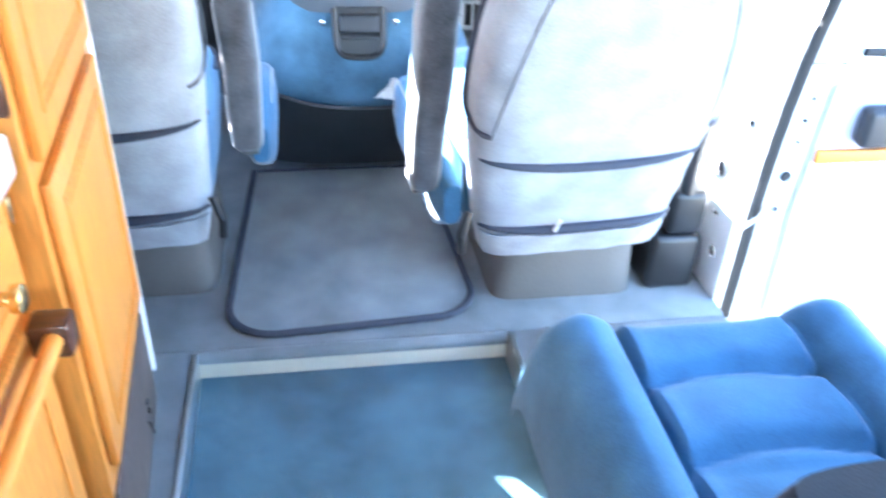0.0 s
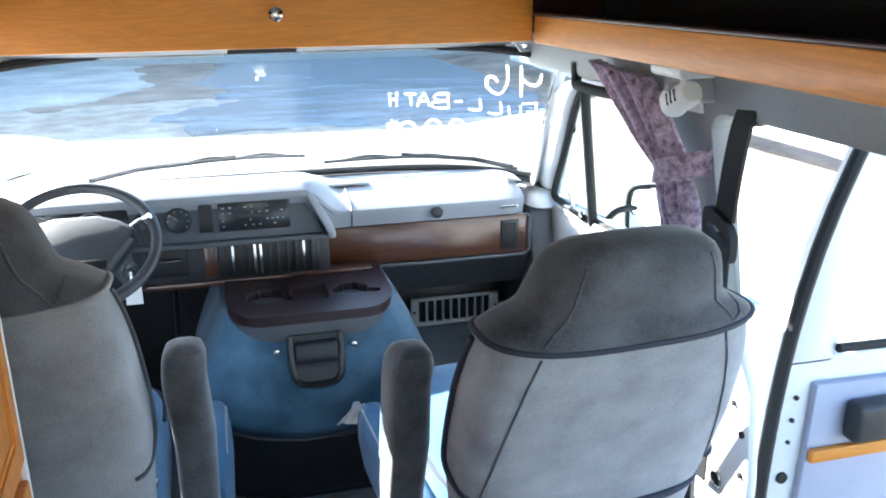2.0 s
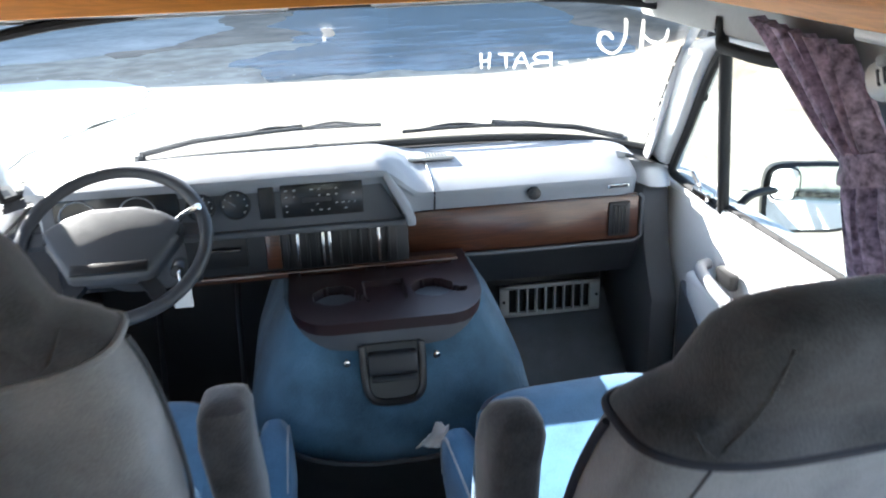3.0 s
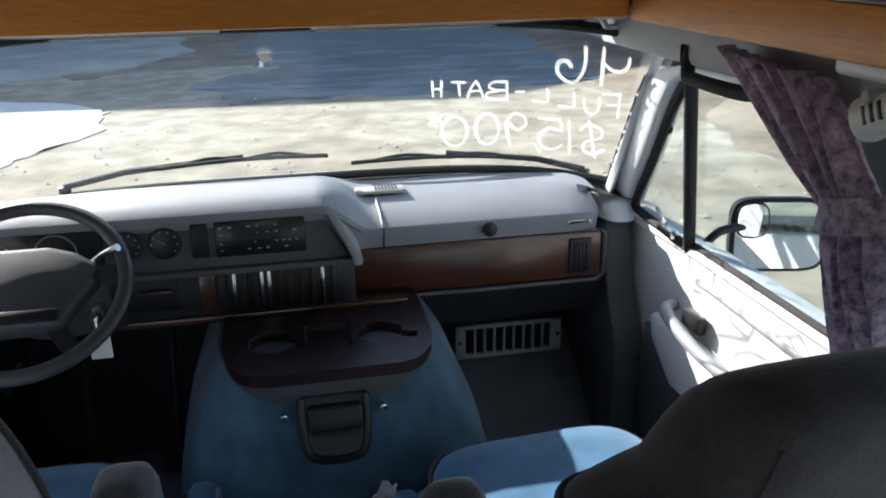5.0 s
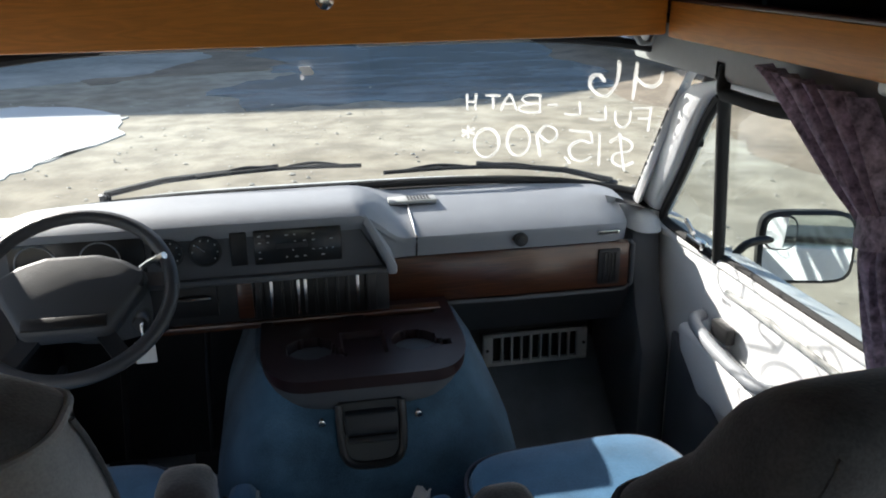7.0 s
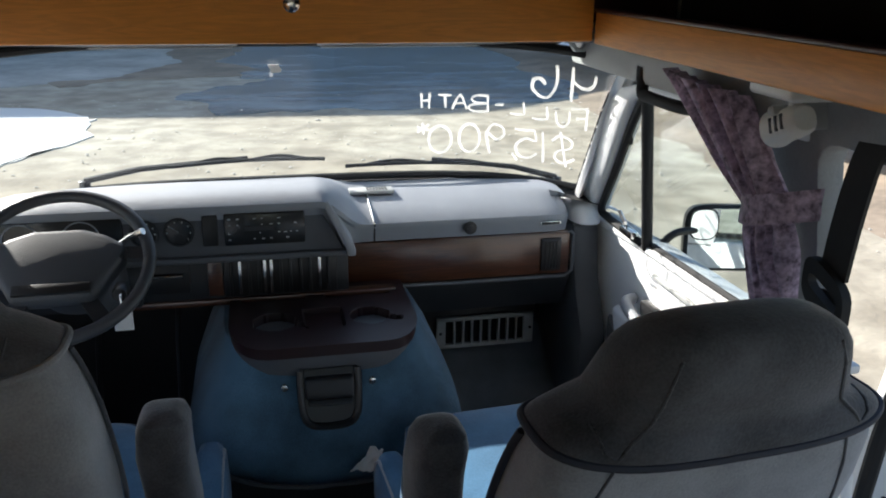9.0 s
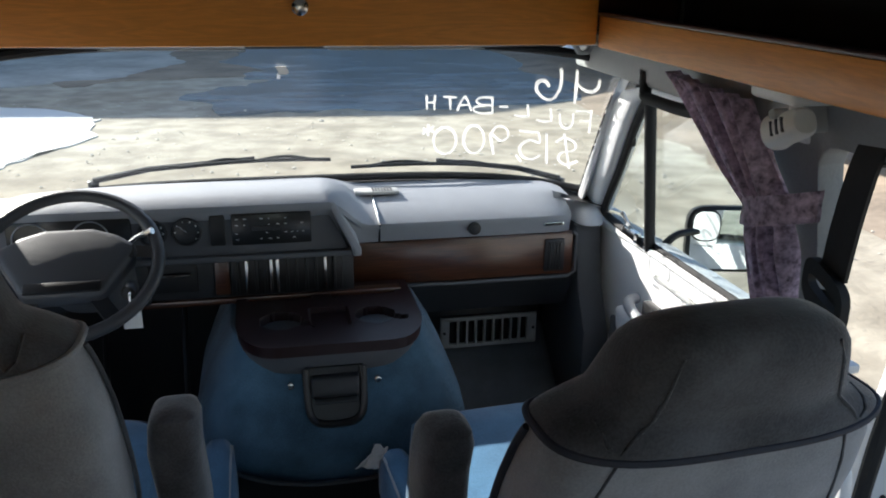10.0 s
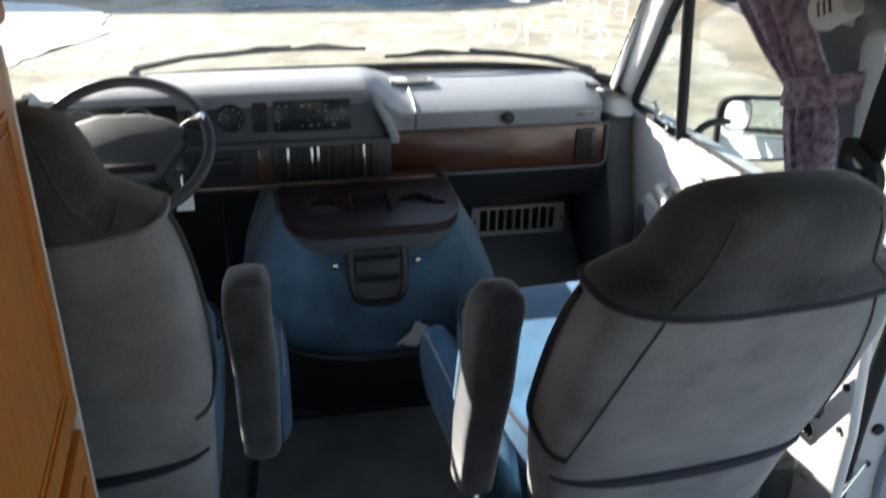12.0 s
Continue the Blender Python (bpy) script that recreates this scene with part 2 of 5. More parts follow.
def disc(cx, cy, cz, r, depth, axis="y", n=24, bm=None, rim=0.15):
    """A short round body with softened rims, from its centre face along the axis."""
    rings = []
    for s, q in ((0, 1 - rim), (rim * 0.5, 1), (1 - rim * 0.5, 1), (1, 1 - rim)):
        ring = []
        for k in range(n):
            a = 2 * math.pi * k / n
            u, v, w = r * q * math.cos(a), r * q * math.sin(a), depth * s
            ring.append({"y": (cx + u, cy + w, cz + v), "z": (cx + u, cy + v, cz + w), "x": (cx + w, cy + u, cz + v)}[axis])
        rings.append(ring)
    return loft(rings, True, True, bm)


def prism(poly, axis, a, b, r=0.003, bm=None, seg=2):
    """A flat outline drawn out along the axis from a to b. The outline gives the two other coordinates in order."""
    own = bmesh.new()

    def at(p, s):
        return {"x": (s, p[0], p[1]), "y": (p[0], s, p[1]), "z": (p[0], p[1], s)}[axis]
    lo = [own.verts.new(at(p, a)) for p in poly]
    hi = [own.verts.new(at(p, b)) for p in poly]
    n = len(poly)
    own.faces.new(lo)
    own.faces.new(hi)
    for i in range(n):
        own.faces.new((lo[i], lo[(i + 1) % n], hi[(i + 1) % n], hi[i]))
    if r > 0:
        bmesh.ops.recalc_face_normals(own, faces=own.faces)
        bmesh.ops.bevel(own, geom=own.edges[:], offset=r, segments=seg, affect="EDGES", profile=0.5)
    return join(bm, own)


def frame_ring(outer, inner, axis, a, b, bm=None):
    """A flat frame between two outlines of as many points, drawn out along the axis."""
    def at(p, s):
        return {"x": (s, p[0], p[1]), "y": (p[0], s, p[1]), "z": (p[0], p[1], s)}[axis]
    own = bmesh.new()
    rows = [[own.verts.new(at(p, s)) for p in q] for q, s in ((outer, a), (outer, b), (inner, b), (inner, a))]
    n = len(outer)
    for k in range(4):
        p, q = rows[k], rows[(k + 1) % 4]
        for i in range(n):
            own.faces.new((p[i], p[(i + 1) % n], q[(i + 1) % n], q[i]))
    return join(bm, own)


def sheet(fn, nu, nv, bm=None):
    own = bmesh.new()
    g = [[own.verts.new(fn(i / nu, j / nv)) for i in range(nu + 1)] for j in range(nv + 1)]
    for j in range(nv):
        for i in range(nu):
            own.faces.new((g[j][i], g[j][i + 1], g[j + 1][i + 1], g[j + 1][i]))
    return join(bm, own)


def solid_sheet(fn, nu, nv, offset):
    """A sheet with thickness: fn gives the points, offset the way to the other face."""
    o = Vector(offset)
    bm = bmesh.new()
    faces = []
    for side in (0, 1):
        faces.append([[bm.verts.new(Vector(fn(i / nu, j / nv)) + o * side) for i in range(nu + 1)] for j in range(nv + 1)])
    for g in faces:
        for j in range(nv):
            for i in range(nu):
                bm.faces.new((g[j][i], g[j][i + 1], g[j + 1][i + 1], g[j + 1][i]))
    a, b = faces
    rim = [(0, i) for i in range(nu)] + [(j, nu) for j in range(nv)] + [(nv, i) for i in range(nu, 0, -1)] + [(j, 0) for j in range(nv, 0, -1)]
    for k, (j, i) in enumerate(rim):
        j2, i2 = rim[(k + 1) % len(rim)]
        bm.faces.new((a[j][i], a[j2][i2], b[j2][i2], b[j][i]))
    return bm


# ---- the ground outside ----
def dirt_material():
    m, nt, b = shader("dry dirt and gravel")
    N, L = nt.nodes.new, nt.links.new
    tc = N("ShaderNodeTexCoord")
    n1, n2, n3 = (N("ShaderNodeTexNoise") for _ in range(3))
    for n, s, d in ((n1, 0.35, 6), (n2, 2.2, 8), (n3, 14, 6)):
        n.inputs["Scale"].default_value, n.inputs["Detail"].default_value = s, d
        L(tc.outputs["Object"], n.inputs["Vector"])
    r1, r2 = N("ShaderNodeValToRGB"), N("ShaderNodeValToRGB")
    r1.color_ramp.elements[0].position, r1.color_ramp.elements[1].position = 0.35, 0.68
    r1.color_ramp.elements[0].color, r1.color_ramp.elements[1].color = (0.37, 0.325, 0.255, 1), (0.52, 0.485, 0.41, 1)
    r2.color_ramp.elements[0].position, r2.color_ramp.elements[1].position = 0.38, 0.66
    r2.color_ramp.elements[0].color, r2.color_ramp.elements[1].color = (0.66, 0.64, 0.60, 1), (1.12, 1.10, 1.05, 1)
    L(n1.outputs["Fac"], r1.inputs["Fac"])
    L(n2.outputs["Fac"], r2.inputs["Fac"])
    mx = N("ShaderNodeMix")
    mx.data_type, mx.blend_type = "RGBA", "MULTIPLY"
    mx.inputs["Factor"].default_value = 0.9
    L(r1.outputs["Color"], mx.inputs["A"])
    L(r2.outputs["Color"], mx.inputs["B"])
    L(mx.outputs["Result"], b.inputs["Base Color"])
    b.inputs["Roughness"].default_value = 0.95
    bp = N("ShaderNodeBump")
    bp.inputs["Strength"].default_value, bp.inputs["Distance"].default_value = 0.35, 0.03
    L(n3.outputs["Fac"], bp.inputs["Height"])
    L(bp.outputs["Normal"], b.inputs["Normal"])
    return m


M_DIRT = dirt_material()
M_ICE = mat("packed snow", (0.74, 0.74, 0.72), 0.7, var=0.1, scale=1.2, fine=14, bump=0.4)
M_EARTH = mat("brown earth bank", (0.28, 0.225, 0.17), 0.95, var=0.4, scale=1.1, fine=9, bump=0.9)
GZ = -0.75
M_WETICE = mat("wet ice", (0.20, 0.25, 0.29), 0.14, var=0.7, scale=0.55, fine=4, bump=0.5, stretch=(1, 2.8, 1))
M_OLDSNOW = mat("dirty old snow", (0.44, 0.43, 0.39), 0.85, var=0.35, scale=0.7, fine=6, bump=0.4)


def ground_sheet():
    bm = bmesh.new()
    xs = [-900, -200, -60, -30] + [-20 + 1.0 * i for i in range(41)] + [30, 60, 200, 900]
    ys = [-900, -200, -60, -20] + [-10 + 1.2 * i for i in range(41)] + [50, 90, 300, 1500]

    def z(x, y):
        lump = 0.010 * noise.noise((x * 0.35, y * 0.35, 0)) + 0.004 * noise.noise((x * 1.3, y * 1.3, 4))
        near = 1 if abs(x) < 25 and abs(y) < 50 else 0
        return GZ + lump * near - 0.03
    rows = [[bm.verts.new((x, y, z(x, y))) for x in xs] for y in ys]
    for a, b in zip(rows, rows[1:]):
        for i in range(len(xs) - 1):
            bm.faces.new((a[i], a[i + 1], b[i + 1], b[i]))
    return bm


single("ground", ground_sheet(), M_DIRT, "dry pale dirt and gravel lot", "ground", "structure")


def ragged(pts, wob, seed, step=0.35):
    """An outline with uneven edges."""
    out = []
    n = len(pts)
    for i in range(n):
        a, b = Vector((*pts[i], 0)), Vector((*pts[(i + 1) % n], 0))
        k = max(1, int((b - a).length / step))
        for j in range(k):
            p = a.lerp(b, j / k)
            q = noise.noise_vector((p.x * 0.9 + seed, p.y * 0.9, seed)) * wob + noise.noise_vector((p.x * 3.1, p.y * 3.1, seed)) * wob * 0.35
            out.append((p.x + q.x, p.y + q.y))
    return out


def patch(name, pts, z0, z1, wob, seed, material, label, category, step=0.35):
    return single(name, prism(ragged(pts, wob, seed, step), "z", z0, z1, 0), material, label, category, "structure", smooth=False)


patch("snow_patch", [(-2.95, 9.6), (-2.75, 11.3), (-2.35, 12.9), (-2.3, 13.9), (-2.9, 14.6), (-5.6, 15.6), (-30, 16.4), (-30, 5), (-4.2, 6.0)], GZ - 0.1, GZ - 0.014, 0.45, 9.0, M_ICE, "bright packed snow on the dirt", "snow", 0.14)
patch("earth_patch", [(0.6, 19.0), (-2.0, 18.4), (-3.6, 17.5), (-4.6, 19.3), (-30, 20.4), (-30, 34), (2.5, 31)], GZ - 0.1, GZ - 0.012, 0.4, 5.0, M_EARTH, "dull brown earth beside the road", "earth", 0.25)
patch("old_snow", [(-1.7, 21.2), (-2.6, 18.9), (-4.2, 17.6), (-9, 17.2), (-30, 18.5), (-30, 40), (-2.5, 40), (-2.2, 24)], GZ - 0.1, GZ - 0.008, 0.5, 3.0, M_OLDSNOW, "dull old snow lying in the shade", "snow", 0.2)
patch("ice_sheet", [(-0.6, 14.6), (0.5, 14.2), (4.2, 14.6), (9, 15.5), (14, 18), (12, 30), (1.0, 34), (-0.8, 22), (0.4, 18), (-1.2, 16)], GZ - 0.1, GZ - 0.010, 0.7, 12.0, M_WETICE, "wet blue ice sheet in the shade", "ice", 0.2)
# unseen building, added for its shadow; the roofline shapes the shade's edge
single("shade_building", prism([(-60, GZ - 0.2), (-60, 7.9), (-12.6, 7.92), (-6.4, 8.32), (-4.9, 8.1), (-2.2, 7.3), (40, 6.9), (40, GZ - 0.2)], "y", 27.0, 36.0, 0.05), M_WALLGREY, "plain grey building out of view, added to shade the far lot", "building", "structure")


def bank():
    """Low earth bank along the lot's side."""
    def at(u, v):
        y = -12 + 40 * u
        s = v
        x = 4.2 + 0.05 * (y - 9) + 6.5 * s + 0.5 * noise.noise((y * 0.5, s * 2, 2))
        h = 0.55 * (s * s * (3 - 2 * s)) + 0.10 * noise.noise((x * 0.9, y * 0.9, 7)) * (s + 0.1) + 0.04 * noise.noise((x * 3, y * 3, 1)) * (s + .1)
        return (x, y, GZ - 0.08 + h)
    return sheet(at, 70, 18)


single("earth_bank", bank(), M_EARTH, "rough brown earth bank beside the lot", "earth bank", "structure")


def stones(count, seed):
    rnd = random.Random(seed)
    bm = bmesh.new()
    for _ in range(count):
        x, y = rnd.uniform(-5, 8), rnd.uniform(4, 16)
        r = rnd.uniform(0.01, 0.03) * (1.8 if rnd.random() < 0.08 else 1)
        z = GZ - 0.02
        top = bm.verts.new((x, y, z + r * 0.35))
        ring = [bm.verts.new((x + r * rnd.uniform(0.7, 1.4) * math.cos(a), y + r * rnd.uniform(0.7, 1.4) * math.sin(a), z)) for a in (0, 1.25, 2.5, 3.8, 5.0)]
        for i in range(5):
            bm.faces.new((ring[i], ring[(i + 1) % 5], top))
    return bm


single("stones", stones(900, 4), mat("pale stones", (0.55, 0.51, 0.44), 0.9, var=0.35, scale=0.8), "scattered small pale stones on the dirt", "stones", "stuff", smooth=False)
single("snow_ridge", loft([super_ring(6.6 + 0.045 * (y - 9) + 0.25 * noise.noise((y * 0.4, 0, 3)), y, GZ + 0.42, 0.22, 0.10 + 0.05 * noise.noise((y, 1, 1)), 12, 2.2, "y") for y in [8 + 0.6 * i for i in range(22)]]), M_ICE, "thin bright ridge of snow on the bank", "snow", "structure")

# ---- the shell of the van ----
XL, XR = -0.79, 1.08
single("floor", join(box(XL, XR, 1.805, 3.42, -0.06, 0.0, 0.006), box(XL, -0.268, -2.6, 1.805, -0.06, 0.0, 0.006)), M_CARPET, "grey carpeted cab floor with worn patches", "floor", "structure")
single("floor_side", box(0.508, XR, -2.6, 1.805, -0.06, 0.0, 0.006), M_CARPET, "grey carpeted raised floor beside the well", "floor", "structure")
single("floor_well", box(-0.268, 0.508, -2.6, 1.805, -0.14, -0.075, 0.004), M_CARPET_BLUE, "teal blue carpet in the lowered aisle", "floor", "structure")
riser = bmesh.new()
box(-0.262, 0.502, 1.788, 1.803, -0.075, -0.016, 0.003, 2, riser)
single("step_riser", riser, M_CREAM, "cream painted step riser", "step", "structure")
nose = bmesh.new()
tube([(-0.266, 1.792, -0.013), (0.504, 1.792, -0.013)], 0.0165, 10, nose)
single("step_nosing", nose, M_CARPET, "rolled grey carpet edge of the step", "step", "structure")
edge = thing("well_trim", (-0.262, 1.1, -0.1), "pale metal trims along the aisle well", "trim", kind="structure")
part("side_trim", box(-0.268, -0.256, -1.0, 1.786, -0.075, 0.006, 0.002), M_ALU, edge)
part("side_trim", box(0.492, 0.504, -1.0, 1.786, -0.075, 0.012, 0.002), M_ALU, edge)

single("ceiling", box(-0.9, 1.2, -2.7, 2.9, 1.98, 2.02, 0.01), M_TRIM, "pale raised roof lining", "ceiling", "structure")
single("wall_left", join(box(-0.86, XL, -2.7, 2.0, -0.3, 0.98, 0.01, 2, box(-0.86, XL, -2.7, 2.0, 1.52, 2.0, 0.01, 2, box(-0.86, XL, 0.95, 2.0, 0.98, 1.52, 0.0, 2, box(-0.86, XL, -2.7, -0.9, 0.98, 1.52, 0.0)))), box(-0.86, XL, 2.0, 3.44, -0.3, 0.74, 0.01, 2, box(-0.86, XL, 2.0, 2.9, 1.25, 2.0, 0.01))), M_WHITE, "white van side", "wall", "structure")
single("wall_right_rear", box(XR, 1.15, -2.7, 0.35, -0.3, 2.0, 0.01), M_WHITE, "white van side", "wall", "structure")
rear = bmesh.new()
for x0, x1, z0, z1 in ((-0.86, 1.15, -0.3, 0.65), (-0.86, 1.15, 1.6, 2.0), (-0.86, -0.6, 0.65, 1.6), (0.9, 1.15, 0.65, 1.6)):
    box(x0, x1, -2.76, -2.7, z0, z1, 0.006, 2, rear)
single("wall_rear", rear, M_TRIM, "pale rear doors with window openings", "wall", "structure")
single("wall_front_cap", box(-0.86, 1.15, 2.83, 2.89, 1.335, 2.0, 0.01), M_WHITE, "white front of the raised roof", "wall", "structure")
single("roof_rail", join(box(0.86, 0.98, 1.9, 2.86, 1.255, 1.345, 0.012), box(0.96, 1.1, 0.3, 2.86, 1.345, 1.98, 0.01)), M_TRIM, "pale painted roof rail over the door", "rail", "structure")


def side_x(z):
    """How the upper side leans inwards above the waist."""
    return 1.303 - 0.284 * max(z, 0.75)


def arch_panel():
    """Side lining over the open doorway, with a rounded front corner and the narrow pillar."""
    poly = [(2.16, 1.34), (0.3, 1.34), (0.3, 1.235), (1.88, 1.235)]
    poly += [(1.88 + 0.06 * math.sin(a), 1.175 + 0.06 * math.cos(a)) for a in (0.4, 0.8, 1.2, 1.57)]
    poly += [(1.96, 1.05), (1.99, 0.9), (2.02, 0.74), (2.14, 0.74)]
    bm = prism(poly, "x", 0.0, 0.05, 0.003)
    for v in bm.verts:
        v.co.x += side_x(v.co.z) - 0.02
    return bm


single("wall_right", arch_panel(), M_WALLGREY, "grey cloth lining over the open side doorway", "wall", "structure")
single("wall_right_lower", prism([(1.87, -0.28), (2.10, -0.28), (2.10, 0.45), (2.10, 0.735), (2.0, 0.735), (1.90, 0.60), (1.875, 0.4)], "x", 1.075, 1.105, 0.010), M_WHITE, "white painted door pillar with bolt holes", "wall", "structure")
single("door_sill", box(1.05, 1.22, 0.35, 1.86, -0.3, -0.05, 0.01), M_WHITE, "white painted sill of the side doorway", "sill", "structure")
pillar = thing("pillar_fittings", (1.05, 2.0, 0.2), "dark plugs and bolts on the white door pillar", "fittings", kind="structure")
for y, z, r in ((1.986, 0.338, 0.017), (1.93, 0.12, 0.012), (1.91, 0.5, 0.009), (2.04, 0.22, 0.009), (1.9, 0.40, 0.007), (1.95, 0.56, 0.007)):
    part("plug", disc(1.069, y, z, r, 0.008, "x", 16), M_RUBBER, pillar)
    if r > 0.011:
        part("ring", tube([(1.070, y + (r + 0.003) * math.cos(a), z + (r + 0.003) * math.sin(a)) for a in [k * math.pi / 8 for k in range(17)]], 0.003, 6), M_CHROME, pillar)
part("check_strap", tube([(1.07, 1.97, 0.22), (1.12, 1.9, 0.21), (1.25, 1.99, 0.21)], 0.006, 8), M_CHROME, pillar)
single("side_box", box(0.90, 1.04, 1.93, 2.2, 0.0, 0.17, 0.02, 3), M_BLACK, "black box on the floor beside the seat", "box")
single("belt_retractor", join(box(0.93, 1.03, 1.93, 2.04, 0.171, 0.30, 0.02, 3), tube([(0.97, 1.95, 0.29), (0.98, 1.97, 0.5)], 0.02, 8)), M_BLACK, "black seat belt retractor on the floor box", "belt retractor")

# firewall and footwells, their near-black colour partly standing in for shade
single("wall_firewall", box(XL, 1.02, 3.36, 3.40, -0.05, 0.80, 0.0), M_PLASTIC_DK, "firewall under the dashboard, near-black with its shade coloured in", "wall", "structure")
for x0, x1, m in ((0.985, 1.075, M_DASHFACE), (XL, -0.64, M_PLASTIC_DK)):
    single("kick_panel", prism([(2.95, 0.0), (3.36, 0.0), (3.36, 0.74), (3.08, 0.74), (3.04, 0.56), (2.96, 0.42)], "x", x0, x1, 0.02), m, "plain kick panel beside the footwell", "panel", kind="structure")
# the cab door is darker below a line that falls towards the rear
single("door_low_panel", prism([(2.20, 0.0), (2.948, 0.0), (2.948, 0.49), (2.77, 0.385), (2.55, 0.30), (2.30, 0.25), (2.20, 0.20)], "x", 1.062, 1.084, 0.008), M_DASHFACE, "blue-grey panel on the cab door below a slanted line", "trim", kind="structure")


single("toe_board", prism([(2.98, 0.002), (3.355, 0.30), (3.355, 0.002)], "x", 0.60, 0.985, 0.004), M_CARPET, "grey carpeted toe board in the passenger footwell", "toe board", kind="structure")


# ---- windscreen ----
def glass(x, z, out=0.0):
    """The windscreen's surface."""
    s = (x - XC) / 0.85
    return Vector((x, 3.30 - 1.05 * (z - 0.84) - 0.13 * s ** 4 + out, z + out * 0.95))


def ws_edge(u):
    """Lower edge and upper edge heights along the width."""
    s = 2 * u - 1
    return 0.872 - 0.05 * s ** 4, 1.318 - 0.065 * s ** 4


def ws_pt(u, v, out=0.0, grow=0.0):
    lo, hi = ws_edge(u)
    lo, hi = lo - grow, hi + grow
    half = (0.93 - 0.07 * v) + grow
    return glass(XC + half * (2 * u - 1), lo + (hi - lo) * v, out)


win = thing("window_1", (XC, 3.25, 0.82), "wide raked windscreen in a black rubber surround", "windscreen", kind="structure")
pane = part("pane", sheet(lambda u, v: ws_pt(u, v), 40, 12), M_GLASS, win)
pane.visible_shadow = False
rim = [ws_pt(k / 30, 0) for k in range(31)] + [ws_pt(1, k / 8) for k in range(1, 9)] + [ws_pt(1 - k / 30, 1) for k in range(1, 31)] + [ws_pt(0, 1 - k / 8) for k in range(1, 9)]
part("gasket", tube(rim, 0.012, 8, caps=False), M_RUBBER, win)
part("cowl_strip", sheet(lambda u, v: ws_pt(u, 0) + Vector((0, 0.02 - 0.10 * v, -0.012 - 0.012 * v)), 40, 3), M_RUBBER, win, "black strip at the foot of the glass")

cowl = single("cowl", sheet(lambda u, v: (XC - 1.0 + 2.0 * u, 3.29 + 0.75 * v - 0.22 * (2 * u - 1) ** 4, 0.85 - 0.05 * (2 * u - 1) ** 4 - 0.03 - 0.16 * v * v), 30, 10), M_WHITE, "white bonnet below the windscreen", "bonnet", "structure")
post = []
for k in range(9):
    p = ws_pt(0, k / 8)
    post.append(super_ring(p.x - 0.075, p.y - 0.02, p.z, 0.042, 0.045, 16, 3))
single("pillar_trim", loft(post), M_TRIM, "pale painted windscreen pillar", "pillar", kind="structure")


def pillar_face(u, v):
    """Inner face of the passenger's pillar, from the glass edge back to the door frame."""
    a = ws_pt(1, v - 0.12) + Vector((-0.066, -0.032, 0))
    line = [(3.40, 0.64), (3.347, 0.684), (3.155, 0.86), (2.985, 1.004), (2.80, 1.16), (2.70, 1.23), (2.60, 1.30)]
    z = 0.66 + 0.60 * v
    y = 2.6
    for (y0, z0), (y1, z1) in zip(line, line[1:]):
        if z0 <= z <= z1:
            y = y0 + (y1 - y0) * (z - z0) / (z1 - z0)
    c = Vector((1.303 - 0.284 * max(z, 0.75) - 0.012, y + 0.012, z))
    w = a + (c - a) * u
    return w + Vector((-0.022 * math.sin(math.pi * u), -0.008 * math.sin(math.pi * u), 0))


single("pillar_trim", solid_sheet(pillar_face, 12, 20, (0.02, 0.02, 0)), M_WHITE, "pale painted windscreen pillar", "pillar", kind="structure")
single("pillar_foot", loft([super_ring(1.035, 3.18, z, hx, hy, 20, 2.6) for z, hx, hy in ((0.742, 0.052, 0.13), (0.775, 0.05, 0.11), (0.797, 0.042, 0.09), (0.808, 0.026, 0.05))]), M_WHITE, "pale corner piece at the pillar's foot", "trim", "structure")
header = single("header", prism([(2.48, 1.362), (2.48, 1.375), (2.80, 1.375), (2.835, 1.318), (2.80, 1.318), (2.775, 1.348), (2.62, 1.362)], "x", XL, 1.0, 0.004), M_PLASTIC_DK, "dark lining above the windscreen", "header", "structure")

# sun visors, folded up under the header
def visor(x0, x1):
    v = thing("sun_visor", ((x0 + x1) / 2, 2.86, 1.31), "dark grey sun visor folded up above the windscreen", "sun visor", "sun visors")
    part("panel", prism([(2.785, 1.308), (2.795, 1.315), (2.63, 1.360), (2.625, 1.348)], "x", x0, x1, 0.004), M_PLASTIC_DK, v)
    part("edge", tube([(x0 + 0.01, 2.787, 1.307), (x1 - 0.01, 2.787, 1.307)], 0.0035, 6), M_TRIM, v, "pale edge piping")
    return v


visor(-0.6, 0.02)
visor(0.2, 0.80)
clip = thing("visor_clip", (0.82, 2.72, 1.30), "pale grey plastic visor clip", "clip")
part("base", box(0.79, 0.86, 2.70, 2.74, 1.318, 1.33, 0.005), M_TRIM, clip)
part("hook", prism([(0.80, 1.318), (0.815, 1.296), (0.84, 1.296), (0.853, 1.318), (0.842, 1.318), (0.835, 1.305), (0.82, 1.305), (0.812, 1.318)], "y", 2.71, 2.73, 0.002), M_TRIM, clip)

